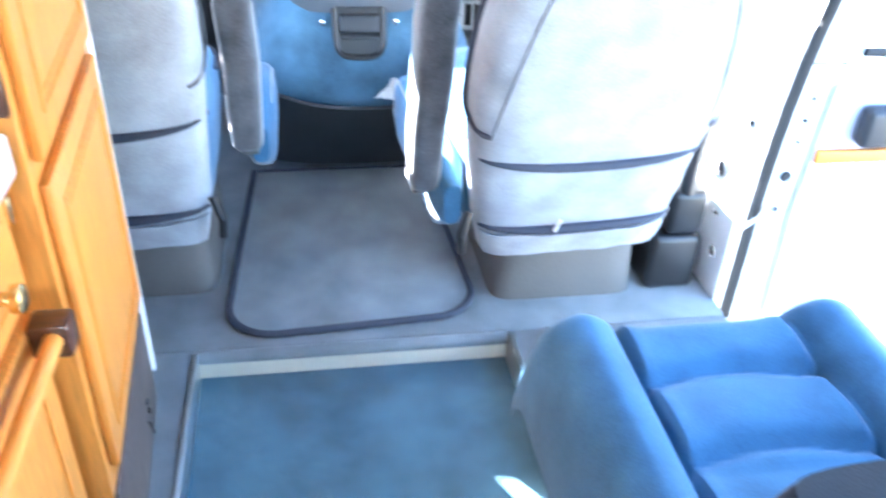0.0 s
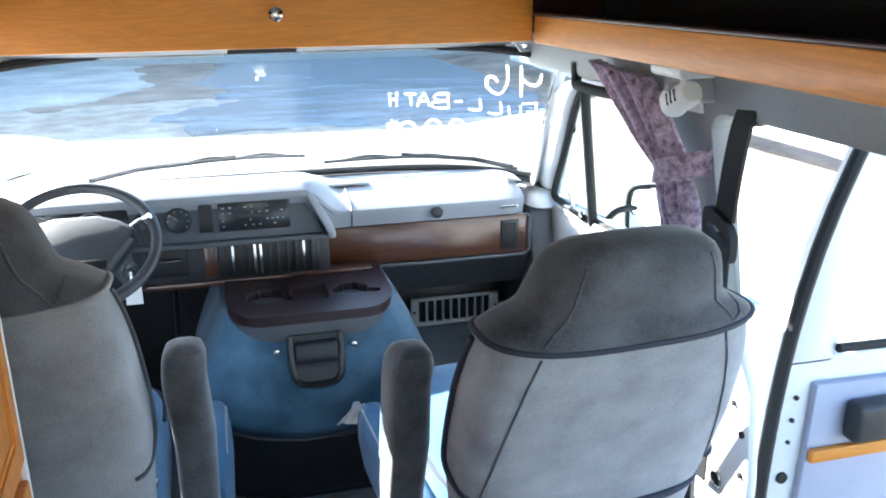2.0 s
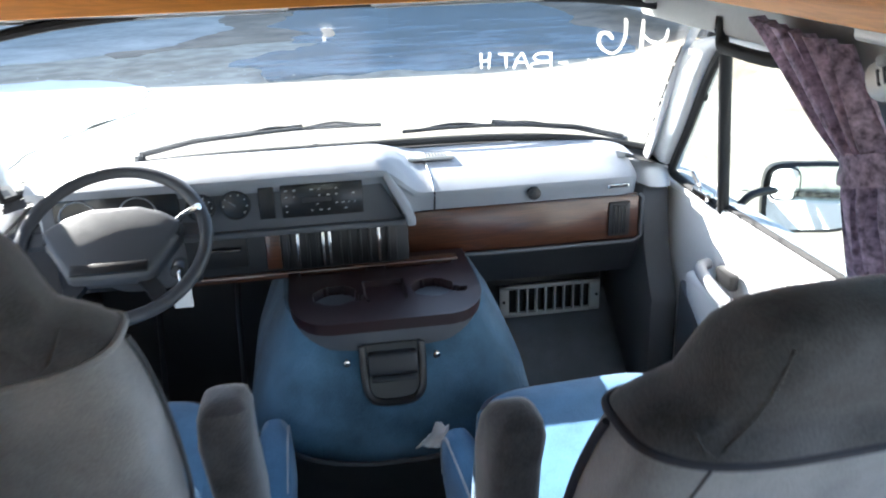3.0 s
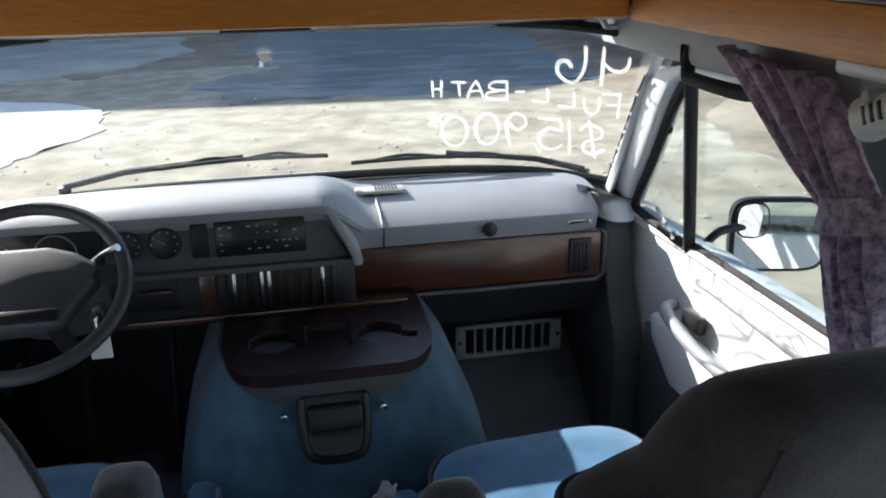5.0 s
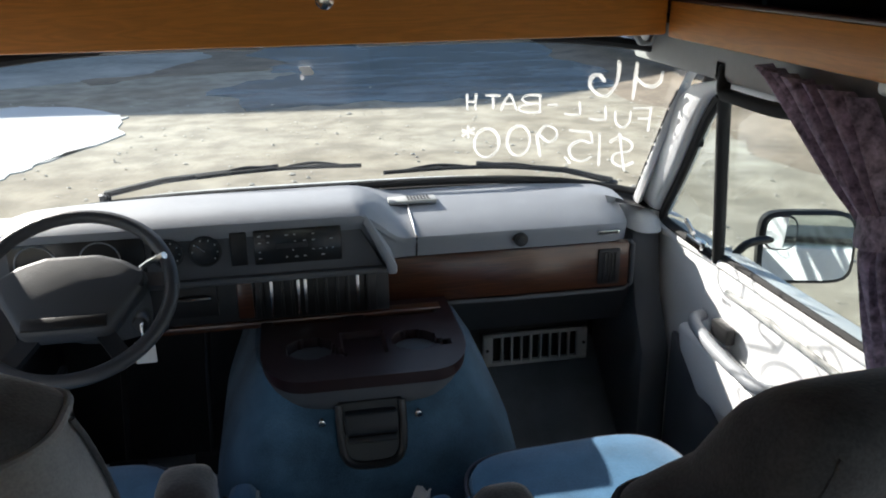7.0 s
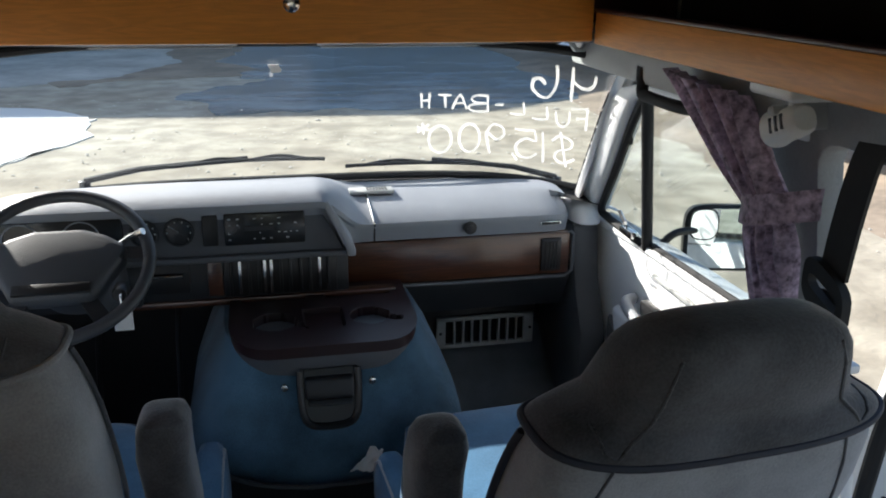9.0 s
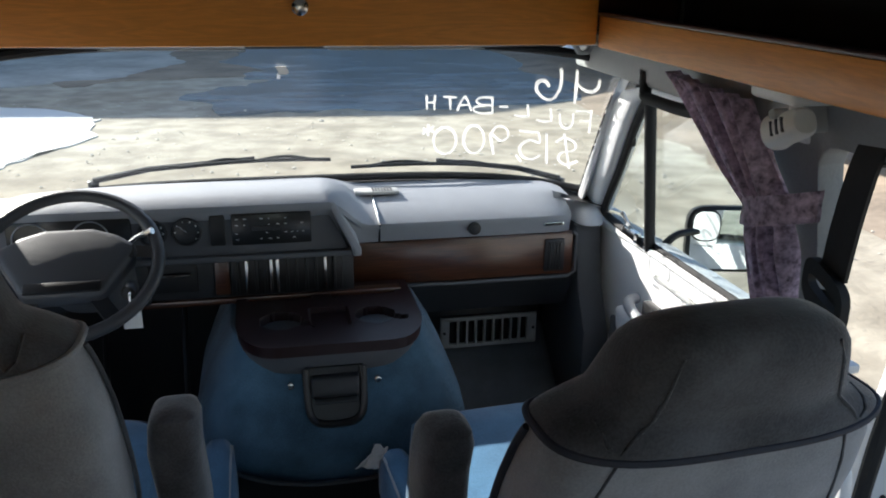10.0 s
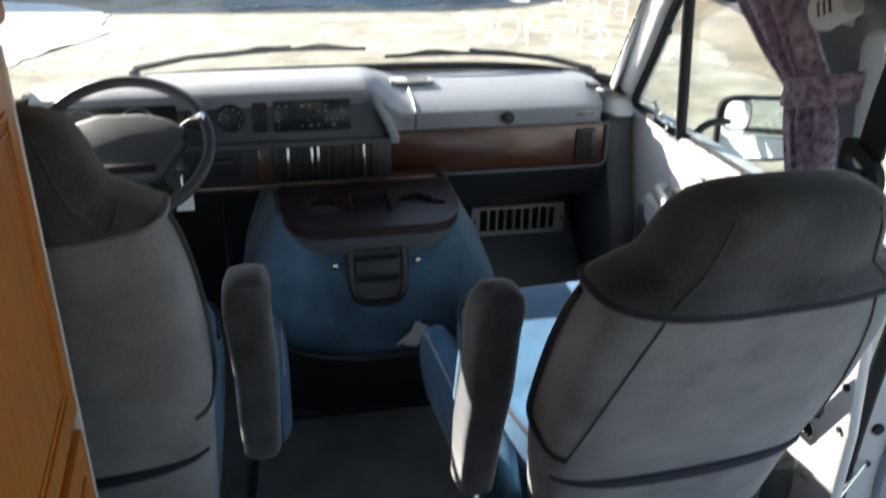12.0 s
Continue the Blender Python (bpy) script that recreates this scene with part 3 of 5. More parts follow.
# wipers on the outside of the glass
def wiper(hinge, mid, a, b):
    w = thing("wiper", glass(*hinge, 0.03), "black windscreen wiper resting at the foot of the glass", "wiper", "wipers")
    part("arm", tube([glass(*hinge, 0.02), glass((hinge[0] * 2 + mid[0]) / 3, (hinge[1] * 2 + mid[1]) / 3 + 0.003, 0.03), glass(*mid, 0.032)], [0.010, 0.009, 0.007], 8), M_BLACK, w)
    pts = [glass(a[0] + (b[0] - a[0]) * k / 10, a[1] + (b[1] - a[1]) * k / 10 + 0.010 * math.sin(math.pi * k / 10), 0.022) for k in range(11)]
    part("blade", tube(pts, 0.006, 8), M_RUBBER, w)
    for k0, k1 in ((1, 5), (5, 9)):
        hi = [pts[k0], (pts[k0] + pts[k1]) / 2 + Vector((0, 0.010, 0.010)), pts[k1]]
        part("bridge", tube(curve_pts(hi, 5), 0.0045, 8), M_BLACK, w)
    part("pivot", disc(hinge[0], glass(*hinge).y + 0.02, glass(*hinge).z, 0.016, 0.02, "z", 14), M_BLACK, w)
    return w


wiper((-0.44, 0.872), (0.02, 0.912), (-0.20, 0.903), (0.245, 0.914))
wiper((0.97, 0.838), (0.58, 0.884), (0.31, 0.880), (0.83, 0.870))


# painted lettering on the outside of the glass, so that it reads mirrored from within
def arc(cx, cz, rx, rz, a0, a1, n=14):
    return [(cx + rx * math.cos(radians(a0 + (a1 - a0) * k / n)), cz + rz * math.sin(radians(a0 + (a1 - a0) * k / n))) for k in range(n + 1)]


def strokes(ch):
    """Brush strokes of a sign, in a unit box as it reads from outside."""
    if ch == "9":
        return [[(0.02, 0.75), (0.08, 0.5), (0.3, 0.37), (0.62, 0.42), (0.9, 0.62)], [(0.86, 0.98), (0.9, 0.5), (0.96, 0.0)]]
    if ch == "6":
        return [[(0.08, 1.0), (0.06, 0.7), (0.12, 0.35), (0.36, 0.03), (0.66, 0.04), (0.95, 0.3), (0.9, 0.58), (0.66, 0.62), (0.5, 0.46)]]
    if ch == "g":       # the closed figure nine of the price
        return [[(0.93, 0.72), (0.6, 0.98), (0.15, 0.88), (0.08, 0.62), (0.45, 0.48), (0.93, 0.72), (0.9, 0.4), (0.8, 0.0)]]
    if ch == "F":
        return [[(0.15, 0.0), (0.05, 0.97)], [(0.0, 0.94), (1.0, 0.92)], [(0.1, 0.5), (0.72, 0.5)]]
    if ch == "U":
        return [[(0.0, 1.0), (0.05, 0.35), (0.35, 0.02), (0.7, 0.05), (0.95, 0.35), (1.0, 0.98)]]
    if ch == "L":
        return [[(0.1, 1.0), (0.06, 0.5), (0.05, 0.04)], [(0.05, 0.04), (0.5, 0.0), (1.0, 0.1)]]
    if ch == "-":
        return [[(0.0, 0.5), (1.0, 0.5)]]
    if ch == "B":
        return [[(0.1, 1.0), (0.08, 0.0)], [(0.1, 0.97), (0.6, 1.0), (0.85, 0.78), (0.6, 0.55), (0.1, 0.5)], [(0.3, 0.52), (0.9, 0.4), (0.95, 0.15), (0.6, 0.0), (0.05, 0.02)]]
    if ch == "A":
        return [[(0.0, 0.0), (0.25, 0.7), (0.45, 1.0)], [(0.45, 1.0), (0.75, 0.6), (1.0, 0.0)], [(0.2, 0.4), (0.85, 0.38)]]
    if ch == "T":
        return [[(0.0, 0.94), (1.0, 1.0)], [(0.5, 0.97), (0.45, 0.0)]]
    if ch == "H":
        return [[(0.05, 1.0), (0.1, 0.0)], [(0.95, 1.0), (0.9, 0.05)], [(0.08, 0.5), (0.92, 0.52)]]
    if ch == "$":
        return [[(0.95, 0.8), (0.6, 0.95), (0.15, 0.8), (0.2, 0.56), (0.75, 0.44), (0.85, 0.2), (0.5, 0.05), (0.05, 0.2)], [(0.6, 1.05), (0.4, -0.05)]]
    if ch == "1":
        return [[(0.5, 1.0), (0.45, 0.5), (0.5, 0.0)]]
    if ch == "5":
        return [[(1.0, 0.99), (0.5, 0.95), (0.12, 0.95)], [(0.12, 0.95), (0.05, 0.6), (0.5, 0.68), (0.95, 0.45), (0.85, 0.1), (0.4, 0.0), (0.02, 0.15)]]
    if ch == "0":
        return [arc(0.5, 0.5, 0.5, 0.5, 80, 440)]
    if ch == ",":
        return [[(0.8, 1.0), (0.2, 0.0)]]
    return [[(0.5 + 0.5 * math.cos(a), 0.5 + 0.5 * math.sin(a)), (0.5 - 0.5 * math.cos(a), 0.5 - 0.5 * math.sin(a))] for a in (0.3, 1.35, 2.4)]


def writing(label, r, rows):
    """One painted line; each sign: middle, width, foot, head and slant on the glass."""
    w = thing("window_writing", glass(rows[0][1], rows[0][3]), label, "writing", "window writing")
    for ch, mid, width, z0, z1, slant in rows:
        own = bmesh.new()
        for line in strokes(ch):
            smooth = curve_pts([(u, 0, v) for u, v in line], 5)
            pts = [glass(mid + width * (0.5 - q.x) + slant * (q.z - 0.5), z0 + (z1 - z0) * q.z, -0.007) for q in smooth]
            tube(pts, [r * (1 + 0.18 * math.sin(7 * k / len(pts) + mid * 90)) for k in range(len(pts))], 8, own)
        part("letter", own, M_PAINTPEN, w)


writing("white hand-painted figures on the windscreen", 0.0043, [("9", 0.889, 0.064, 1.156, 1.257, -0.041), ("6", 0.794, 0.070, 1.164, 1.257, -0.034)])
writing("white hand-painted words on the windscreen", 0.0032, [
    ("F", 0.925, 0.042, 1.063, 1.136, -0.029), ("U", 0.883, 0.035, 1.071, 1.121, -0.019), ("L", 0.818, 0.042, 1.092, 1.135, -0.016), ("L", 0.753, 0.040, 1.107, 1.147, -0.014),
    ("-", 0.700, 0.024, 1.135, 1.143, 0.0), ("B", 0.644, 0.058, 1.117, 1.169, -0.015), ("A", 0.589, 0.038, 1.127, 1.172, -0.012), ("T", 0.549, 0.036, 1.131, 1.172, -0.010), ("H", 0.496, 0.025, 1.131, 1.176, -0.009)])
writing("white hand-painted price on the windscreen", 0.0038, [
    ("$", 0.926, 0.062, 0.931, 1.043, -0.043), ("1", 0.869, 0.019, 0.938, 1.047, -0.040), ("5", 0.818, 0.061, 0.951, 1.059, -0.037), (",", 0.803, 0.020, 0.942, 0.965, -0.008),
    ("g", 0.726, 0.057, 0.968, 1.075, -0.033), ("0", 0.651, 0.060, 0.971, 1.075, -0.028), ("0", 0.567, 0.066, 0.969, 1.069, -0.023), ("*", 0.509, 0.034, 1.042, 1.078, 0.0)])
btn = thing("mirror_button", glass(0.105, 1.25), "bare metal mirror mount on the windscreen", "mount")
part("button", solid_sheet(lambda u, v: glass(0.09 + 0.026 * u + 0.004 * math.sin(5 * v), 1.243 + 0.022 * v, -0.006), 5, 3, (0, 0.003, 0)), M_PAPER, btn)
part("stem", solid_sheet(lambda u, v: glass(0.09 + 0.008 * u, 1.23 + 0.012 * v, -0.005), 2, 2, (0, 0.003, 0)), M_CHROME, btn)
vin = thing("vin_plate", glass(0.10, 0.872), "small tan identification plate at the foot of the glass", "plate")
part("plate", box(0.075, 0.135, 3.205, 3.235, 0.872, 0.876, 0.001), M_CREAM, vin)
for k in range(6):
    a, b, c = (Vector(pillar_face(u, v + 0.11 * k)) + Vector((-0.005, -0.006, 0)) for u, v in ((0.50, 0.28), (0.66, 0.315), (0.54, 0.37)))
    lace = thing("pillar_clip", a, "small dark clip on the pale pillar", "clip", "pillar clips")
    part("clip", tube(curve_pts([a, b, c], 4), 0.0026, 6), M_PLASTIC_DK, lace)
stick = thing("window_sticker", glass(-0.785, 0.83), "pale paper sticker on the windscreen's corner", "sticker")
part("paper", solid_sheet(lambda u, v: glass(-0.83 + 0.085 * u, 0.832 + 0.045 * v, -0.004), 4, 2, (0, 0.001, 0)), M_PAPER, stick)
part("print", solid_sheet(lambda u, v: glass(-0.82 + 0.065 * u, 0.842 + 0.022 * v, -0.0055), 4, 2, (0, 0.0008, 0)), M_PLASTIC, stick, "grey printed bar")

# ---- passenger door ----
def lean(bm):
    for v in bm.verts:
        v.co.x += side_x(v.co.z)
    return bm


door = thing("door_1", (1.08, 2.7, -0.1), "white painted cab door with bare inner metal", "door", kind="structure")
part("inner_panel", prism([(2.12, -0.1), (3.30, -0.1), (3.34, 0.66), (3.16, 0.735), (2.76, 0.755), (2.04, 0.772), (2.12, 0.45)], "x", 1.085, 1.135, 0.012), M_WHITE, door)
part("sill", prism([(3.18, 0.722), (2.76, 0.742), (2.0, 0.757), (2.0, 0.777), (2.76, 0.764), (3.18, 0.742)], "x", 1.078, 1.16, 0.006), M_WHITE, door)
part("weather_strip", tube([(1.092, 2.77, 0.77), (1.092, 2.0, 0.784)], 0.008, 8), M_RUBBER, door)
frame_line = [(3.347, 0.684), (3.155, 0.86), (2.985, 1.004), (2.80, 1.16), (2.704, 1.21), (2.578, 1.237), (1.95, 1.26)]
part("frame_top", lean(prism(frame_line + [(1.95, 1.226), (2.59, 1.212), (2.646, 1.187), (2.735, 1.114), (2.899, 0.959), (3.08, 0.796), (3.163, 0.726)], "x", -0.03, 0.03, 0.010)), M_WHITE, door, "white window frame")
part("frame_seal", tube(curve_pts([(0.962, 2.60, 1.205), (0.958, 2.4, 1.212), (0.955, 1.95, 1.218)], 6), 0.009, 8), M_RUBBER, door)
part("post", tube([(0.962, 2.605, 1.205), (1.088, 2.78, 0.755)], 0.015, 10), M_RUBBER, door, "black quarter light post")
part("quarter_seal", tube(curve_pts([(0.958, 2.61, 1.20), (0.984, 2.72, 1.118), (1.03, 2.895, 0.955), (1.066, 3.045, 0.82), (1.08, 3.085, 0.778), (1.086, 3.04, 0.764), (1.086, 2.80, 0.76)], 6), 0.012, 8), M_RUBBER, door)
q = part("quarter_glass", lean(prism([(2.62, 1.19), (3.11, 0.80), (3.10, 0.765), (2.79, 0.76)], "x", 0.004, 0.007, 0)), M_GLASS, door)
q.visible_shadow = False
g = part("side_glass", lean(prism([(2.60, 1.21), (2.77, 0.76), (2.0, 0.77), (1.95, 1.23)], "x", 0.010, 0.013, 0)), M_GLASS, door)
g.visible_shadow = False
part("catch", join(box(1.055, 1.08, 2.82, 2.90, 0.768, 0.79, 0.004), tube([(1.065, 2.87, 0.79), (1.05, 2.89, 0.83), (1.04, 2.83, 0.815)], 0.006, 8)), M_CHROME, door, "bright quarter light catch")
part("quarter_latch", disc(1.0, 2.78, 1.06, 0.012, 0.014, "x", 12), M_RUBBER, door)
part("door_pull", tube(curve_pts([(1.07, 2.80, 0.60), (1.03, 2.76, 0.60), (1.02, 2.62, 0.585), (1.03, 2.47, 0.575), (1.07, 2.43, 0.575)], 6), 0.016, 10), M_PLASTIC, door, "grey door pull")
part("armrest", prism([(2.82, 0.50), (2.84, 0.57), (2.74, 0.575), (2.2, 0.53), (2.15, 0.45), (2.7, 0.42)], "x", 1.02, 1.079, 0.018, seg=3), M_WHITE, door)
part("latch_cup", box(1.05, 1.078, 2.64, 2.72, 0.585, 0.63, 0.008), M_BLACK, door)
part("window_crank", join(disc(1.05, 2.58, 0.47, 0.022, 0.03, "x"), tube([(1.045, 2.58, 0.47), (1.04, 2.50, 0.42)], 0.009, 8)), M_CHROME, door)
part("inner_strip", box(1.068, 1.079, 2.2, 2.7, 0.70, 0.712, 0.003), M_TRIM, door)
dl = thing("door_3", (-0.79, 2.6, -0.1), "white painted driver's door", "door", kind="structure")
part("window_frame", tube(curve_pts([(-0.80, 3.22, 0.78), (-0.77, 3.06, 1.05), (-0.76, 2.95, 1.19), (-0.76, 2.88, 1.222), (-0.75, 2.6, 1.235), (-0.75, 2.0, 1.24)], 6), 0.026, 10), M_WHITE, dl)
part("post", tube([(-0.765, 2.875, 1.185), (-0.788, 2.745, 0.745)], 0.016, 10), M_RUBBER, dl)
part("inner_panel", box(-0.788, -0.775, 2.02, 3.1, 0.05, 0.74, 0.006), M_LILAC, dl)

# mirror on the door
mir = thing("door_mirror", (1.4, 2.87, 0.6), "large black-framed door mirror on a bent arm", "mirror")
MT = Matrix.Translation((1.345, 2.80, 0.762)) @ Matrix.Rotation(radians(-13), 4, "Z") @ Matrix.Rotation(radians(-4), 4, "X")


def placed(bm, m):
    bmesh.ops.transform(bm, matrix=m, verts=bm.verts)
    return bm


part("housing", placed(loft([super_ring(0, y, 0, hx, hz, 28, 5, "y") for y, hx, hz in ((0.0, 0.118, 0.092), (0.004, 0.124, 0.097), (0.04, 0.12, 0.094), (0.07, 0.09, 0.07))]), MT), M_BLACK, mir)
part("mirror_glass", placed(loft([super_ring(0, -0.003, 0, 0.113, 0.087, 28, 5, "y"), super_ring(0, 0.002, 0, 0.113, 0.087, 28, 5, "y")]), MT), M_MIRROR, mir)
# added piece and dark rim imitate a rounded reflection in the glass
reflected = part("reflection_piece", placed(loft([super_ring(-0.072, -0.010, 0.042, 0.038, 0.042, 24, 3, "y"), super_ring(-0.072, -0.004, 0.042, 0.040, 0.044, 24, 3, "y")]), MT), M_MIRROR, mir, "added mirror piece imitating a rounded reflection")
part("reflection_rim", placed(tube([super_ring(-0.072, -0.006, 0.042, 0.040, 0.044, 24, 3, "y")[k % 24] for k in range(25)], 0.003, 6, caps=False), MT), M_BLACK, reflected)
part("arm", tube(curve_pts([(1.12, 2.83, 0.69), (1.15, 2.81, 0.755), (1.19, 2.81, 0.785), (1.27, 2.825, 0.785)], 6), 0.011, 10), M_BLACK, mir)

# ---- open side door ----
sd = thing("door_2", (1.55, 2.03, -0.15), "white side door standing open with a lilac inner panel", "door", kind="structure")


def edge_x(z):
    return 1.207 + 0.11 * max(0, z) ** 3


fr = bmesh.new()
rows = [(-0.2, edge_x(-0.2)), (0.2, edge_x(0.2)), (0.6, edge_x(0.6))]
prism([(edge_x(-0.2), -0.2), (edge_x(0.2), 0.2), (edge_x(0.6), 0.62), (1.95, 0.62), (1.95, -0.2)], "y", 2.0, 2.05, 0.008, fr)
prism([(edge_x(0.62), 0.60), (edge_x(0.9), 0.9), (edge_x(1.22), 1.22), (1.50, 1.22), (1.415, 0.9), (1.37, 0.60)], "y", 2.0, 2.05, 0.008, fr)
box(1.36, 1.95, 2.0, 2.05, 1.14, 1.22, 0.008, 2, fr)
box(1.86, 1.95, 2.0, 2.05, 0.6, 1.2, 0.008, 2, fr)
part("door_frame", fr, M_WHITE, sd)
part("inner_panel", prism([(1.31, -0.15), (1.30, 0.2), (1.315, 0.56), (1.9, 0.545), (1.9, -0.15)], "y", 1.975, 2.0, 0.008), M_LILAC, sd)
part("panel_groove", box(1.33, 1.88, 1.970, 1.977, 0.10, 0.115, 0.003), M_LILAC, sd)
part("armrest", box(1.395, 1.63, 1.92, 1.975, 0.41, 0.515, 0.018, 3), M_PLASTIC_DK, sd, "dark grey armrest")
part("wood_strip", box(1.31, 1.80, 1.955, 1.974, 0.355, 0.39, 0.005), M_OAK_X, sd, "oak trim strip")
g2 = part("window_glass", box(1.37, 1.88, 2.02, 2.026, 0.62, 1.16, 0), M_GLASS, sd)
g2.visible_shadow = False
part("glass_seal", tube([(1.375, 1.995, 0.64), (1.86, 1.995, 0.63)], 0.012, 8), M_RUBBER, sd)
part("seal", tube([(edge_x(z) - 0.012, 1.985, z) for z in [-0.2 + 0.1 * k for k in range(15)]], 0.017, 8), M_RUBBER, sd, "black rubber door seal")
for z, r in ((0.30, 0.015), (0.46, 0.006), (0.2, 0.008), (0.52, 0.006), (0.4, 0.005)):
    part("plug", disc(edge_x(z) + 0.055, 1.992, z, r, 0.008, "y", 14), M_RUBBER, sd)

# ---- dashboard ----
dash = thing("dashboard", (XC, 3.1, 0.45), "grey moulded dashboard with walnut veneer panels", "dashboard")


def dash_profile(x):
    """The pad's outline across the van: a hood over the dials, lower on the other side."""
    hood = [(3.31, 0.845), (3.20, 0.872), (3.06, 0.898), (2.93, 0.914), (2.872, 0.909), (2.848, 0.893), (2.855, 0.874), (2.90, 0.862), (2.93, 0.74), (3.0, 0.72), (3.31, 0.70)]
    low = [(3.31, 0.835), (3.24, 0.838), (3.16, 0.832), (3.07, 0.815), (3.01, 0.797), (2.985, 0.783), (2.985, 0.772), (2.99, 0.76), (3.0, 0.727), (3.02, 0.72), (3.31, 0.70)]
    k = min(1, max(0, (x - 0.195) / 0.13))
    k = k * k * (3 - 2 * k)
    e = max(0, abs(x - XC) - 0.74) / 0.06
    back = -0.11 * (abs(x - XC) / 0.85) ** 4
    pts = []
    for i, (h, l) in enumerate(zip(hood, low)):
        y, z = h[0] + (l[0] - h[0]) * k, h[1] + (l[1] - h[1]) * k
        if i < 3:
            y += back
        y += 0.05 * e * e * (1 if i > 2 else 0)
        pts.append((x, y, z - 0.012 * e * e))
    return pts


xs = [-0.655, -0.60, -0.45, -0.3, -0.1, 0.1, 0.18, 0.20, 0.225, 0.25, 0.275, 0.30, 0.325, 0.345, 0.5, 0.7, 0.85, 0.90, 0.93, 0.948]
part("pad", loft([dash_profile(x) for x in xs]), M_PLASTIC, dash)
# side cheek that slopes from the hood down to the lower pad
part("hood_side", prism([(0.195, 0.892), (0.215, 0.892), (0.285, 0.757), (0.285, 0.735), (0.262, 0.735), (0.262, 0.752)], "y", 2.858, 3.0, 0.006), M_PLASTIC, dash)
part("dial_panel", prism([(-0.63, 0.742), (-0.63, 0.868), (0.19, 0.868), (0.258, 0.742)], "y", 2.905, 2.95, 0.004), M_DASHFACE, dash, "grey instrument panel")
part("lower_lip", box(-0.63, 0.27, 2.888, 2.93, 0.728, 0.745, 0.006), M_DASHFACE, dash)
radio = part("radio", box(-0.052, 0.155, 2.895, 2.915, 0.771, 0.857, 0.004), M_DIAL, dash, "black radio with pale printed keys")
rnd = random.Random(5)
for row, z in enumerate((0.842, 0.826, 0.803, 0.787)):
    n = 9 if row != 2 else 12
    for k in range(n):
        if rnd.random() < 0.35:
            continue
        x0 = -0.042 + k * 0.19 / n
        part("key_print", box(x0, x0 + rnd.uniform(0.004, 0.009), 2.8935, 2.8955, z, z + rnd.uniform(0.0015, 0.003), 0), M_PRINT, radio)
part("radio_display", box(0.0, 0.075, 2.893, 2.897, 0.810, 0.822, 0.001), M_PLASTIC_DK, radio)
part("vent_slot", box(-0.107, -0.068, 2.896, 2.912, 0.772, 0.855, 0.004), M_BLACK, dash, "black narrow vent")
for x, r in ((-0.165, 0.036), (-0.25, 0.034)):
    gauge = part("gauge", disc(x, 2.897, 0.815, r, 0.012, "y", 28), M_DIAL, dash, "black round gauge")
    part("gauge_rim", tube([(x + r * math.cos(a), 2.896, 0.815 + r * math.sin(a)) for a in [k * math.pi / 14 for k in range(29)]], 0.003, 6, caps=False), M_PLASTIC_DK, gauge)
    part("needle", tube([(x, 2.8945, 0.815), (x - r * 0.5, 2.8945, 0.815 + r * 0.45)], 0.0012, 5), M_PLASTIC, gauge)
    for k in range(7):
        a = radians(-40 + 220 * k / 6)
        part("tick", box(x + 0.8 * r * math.cos(a) - 0.0015, x + 0.8 * r * math.cos(a) + 0.0015, 2.8945, 2.8965, 0.815 + 0.8 * r * math.sin(a) - 0.002, 0.815 + 0.8 * r * math.sin(a) + 0.002, 0), M_PRINT, gauge)
clus = part("instrument_glass", box(-0.60, -0.30, 2.898, 2.915, 0.762, 0.860, 0.01), M_DIAL, dash, "black recessed instrument face")
for x in (-0.54, -0.40):
    part("dial_rim", tube([(x + 0.045 * math.cos(a), 2.896, 0.81 + 0.045 * math.sin(a)) for a in [k * math.pi / 14 for k in range(29)]], 0.002, 6, caps=False), M_PLASTIC, clus)
    part("needle", tube([(x, 2.894, 0.81), (x - 0.03, 2.894, 0.79)], 0.0014, 5), M_PLASTIC, clus)

wd = part("walnut_panel", box(0.262, 0.945, 2.998, 3.02, 0.592, 0.726, 0.008), M_WALNUT, dash, "glossy red walnut veneer panel")
part("panel_rim", tube([(0.26, 2.996, 0.590), (0.6, 2.992, 0.586), (0.93, 2.996, 0.586), (0.952, 2.998, 0.60), (0.952, 2.998, 0.715), (0.94, 2.998, 0.727)], 0.006, 8), M_DASHFACE, dash)
ev = part("end_vent", box(0.852, 0.915, 2.990, 3.0, 0.605, 0.708, 0.006), M_PLASTIC_DK, dash, "vertical air vent at the dashboard's end")
part("vent_mouth", box(0.860, 0.907, 2.987, 2.993, 0.613, 0.70, 0.004), M_BLACK, ev)
for k in range(4):
    part("slat", box(0.866 + 0.010 * k, 0.869 + 0.010 * k, 2.982, 2.990, 0.615, 0.698, 0.001), M_PLASTIC_DK, ev)
lk = part("glovebox_lock", disc(0.629, 2.978, 0.757, 0.019, 0.016, "y", 24), M_BLACK, dash, "round black glovebox lock")
part("lock_barrel", disc(0.629, 2.974, 0.757, 0.010, 0.006, "y", 16), M_PLASTIC_DK, lk)
part("badge", box(0.842, 0.905, 2.984, 2.992, 0.752, 0.764, 0.002), M_CHROME, dash, "small bright badge bar")
part("badge_inset", box(0.846, 0.901, 2.982, 2.986, 0.755, 0.761, 0.001), M_PLASTIC_DK, dash)
part("glovebox_seam", tube([(0.352, 3.03, 0.803), (0.353, 2.985, 0.782), (0.353, 2.998, 0.728)], 0.0028, 6), M_BLACK, dash)
part("glovebox_edge", tube([(0.349, 3.14, 0.833), (0.350, 3.03, 0.808), (0.351, 2.984, 0.787)], 0.0028, 6), M_CHROME, dash, "bright edge of the glovebox lid")
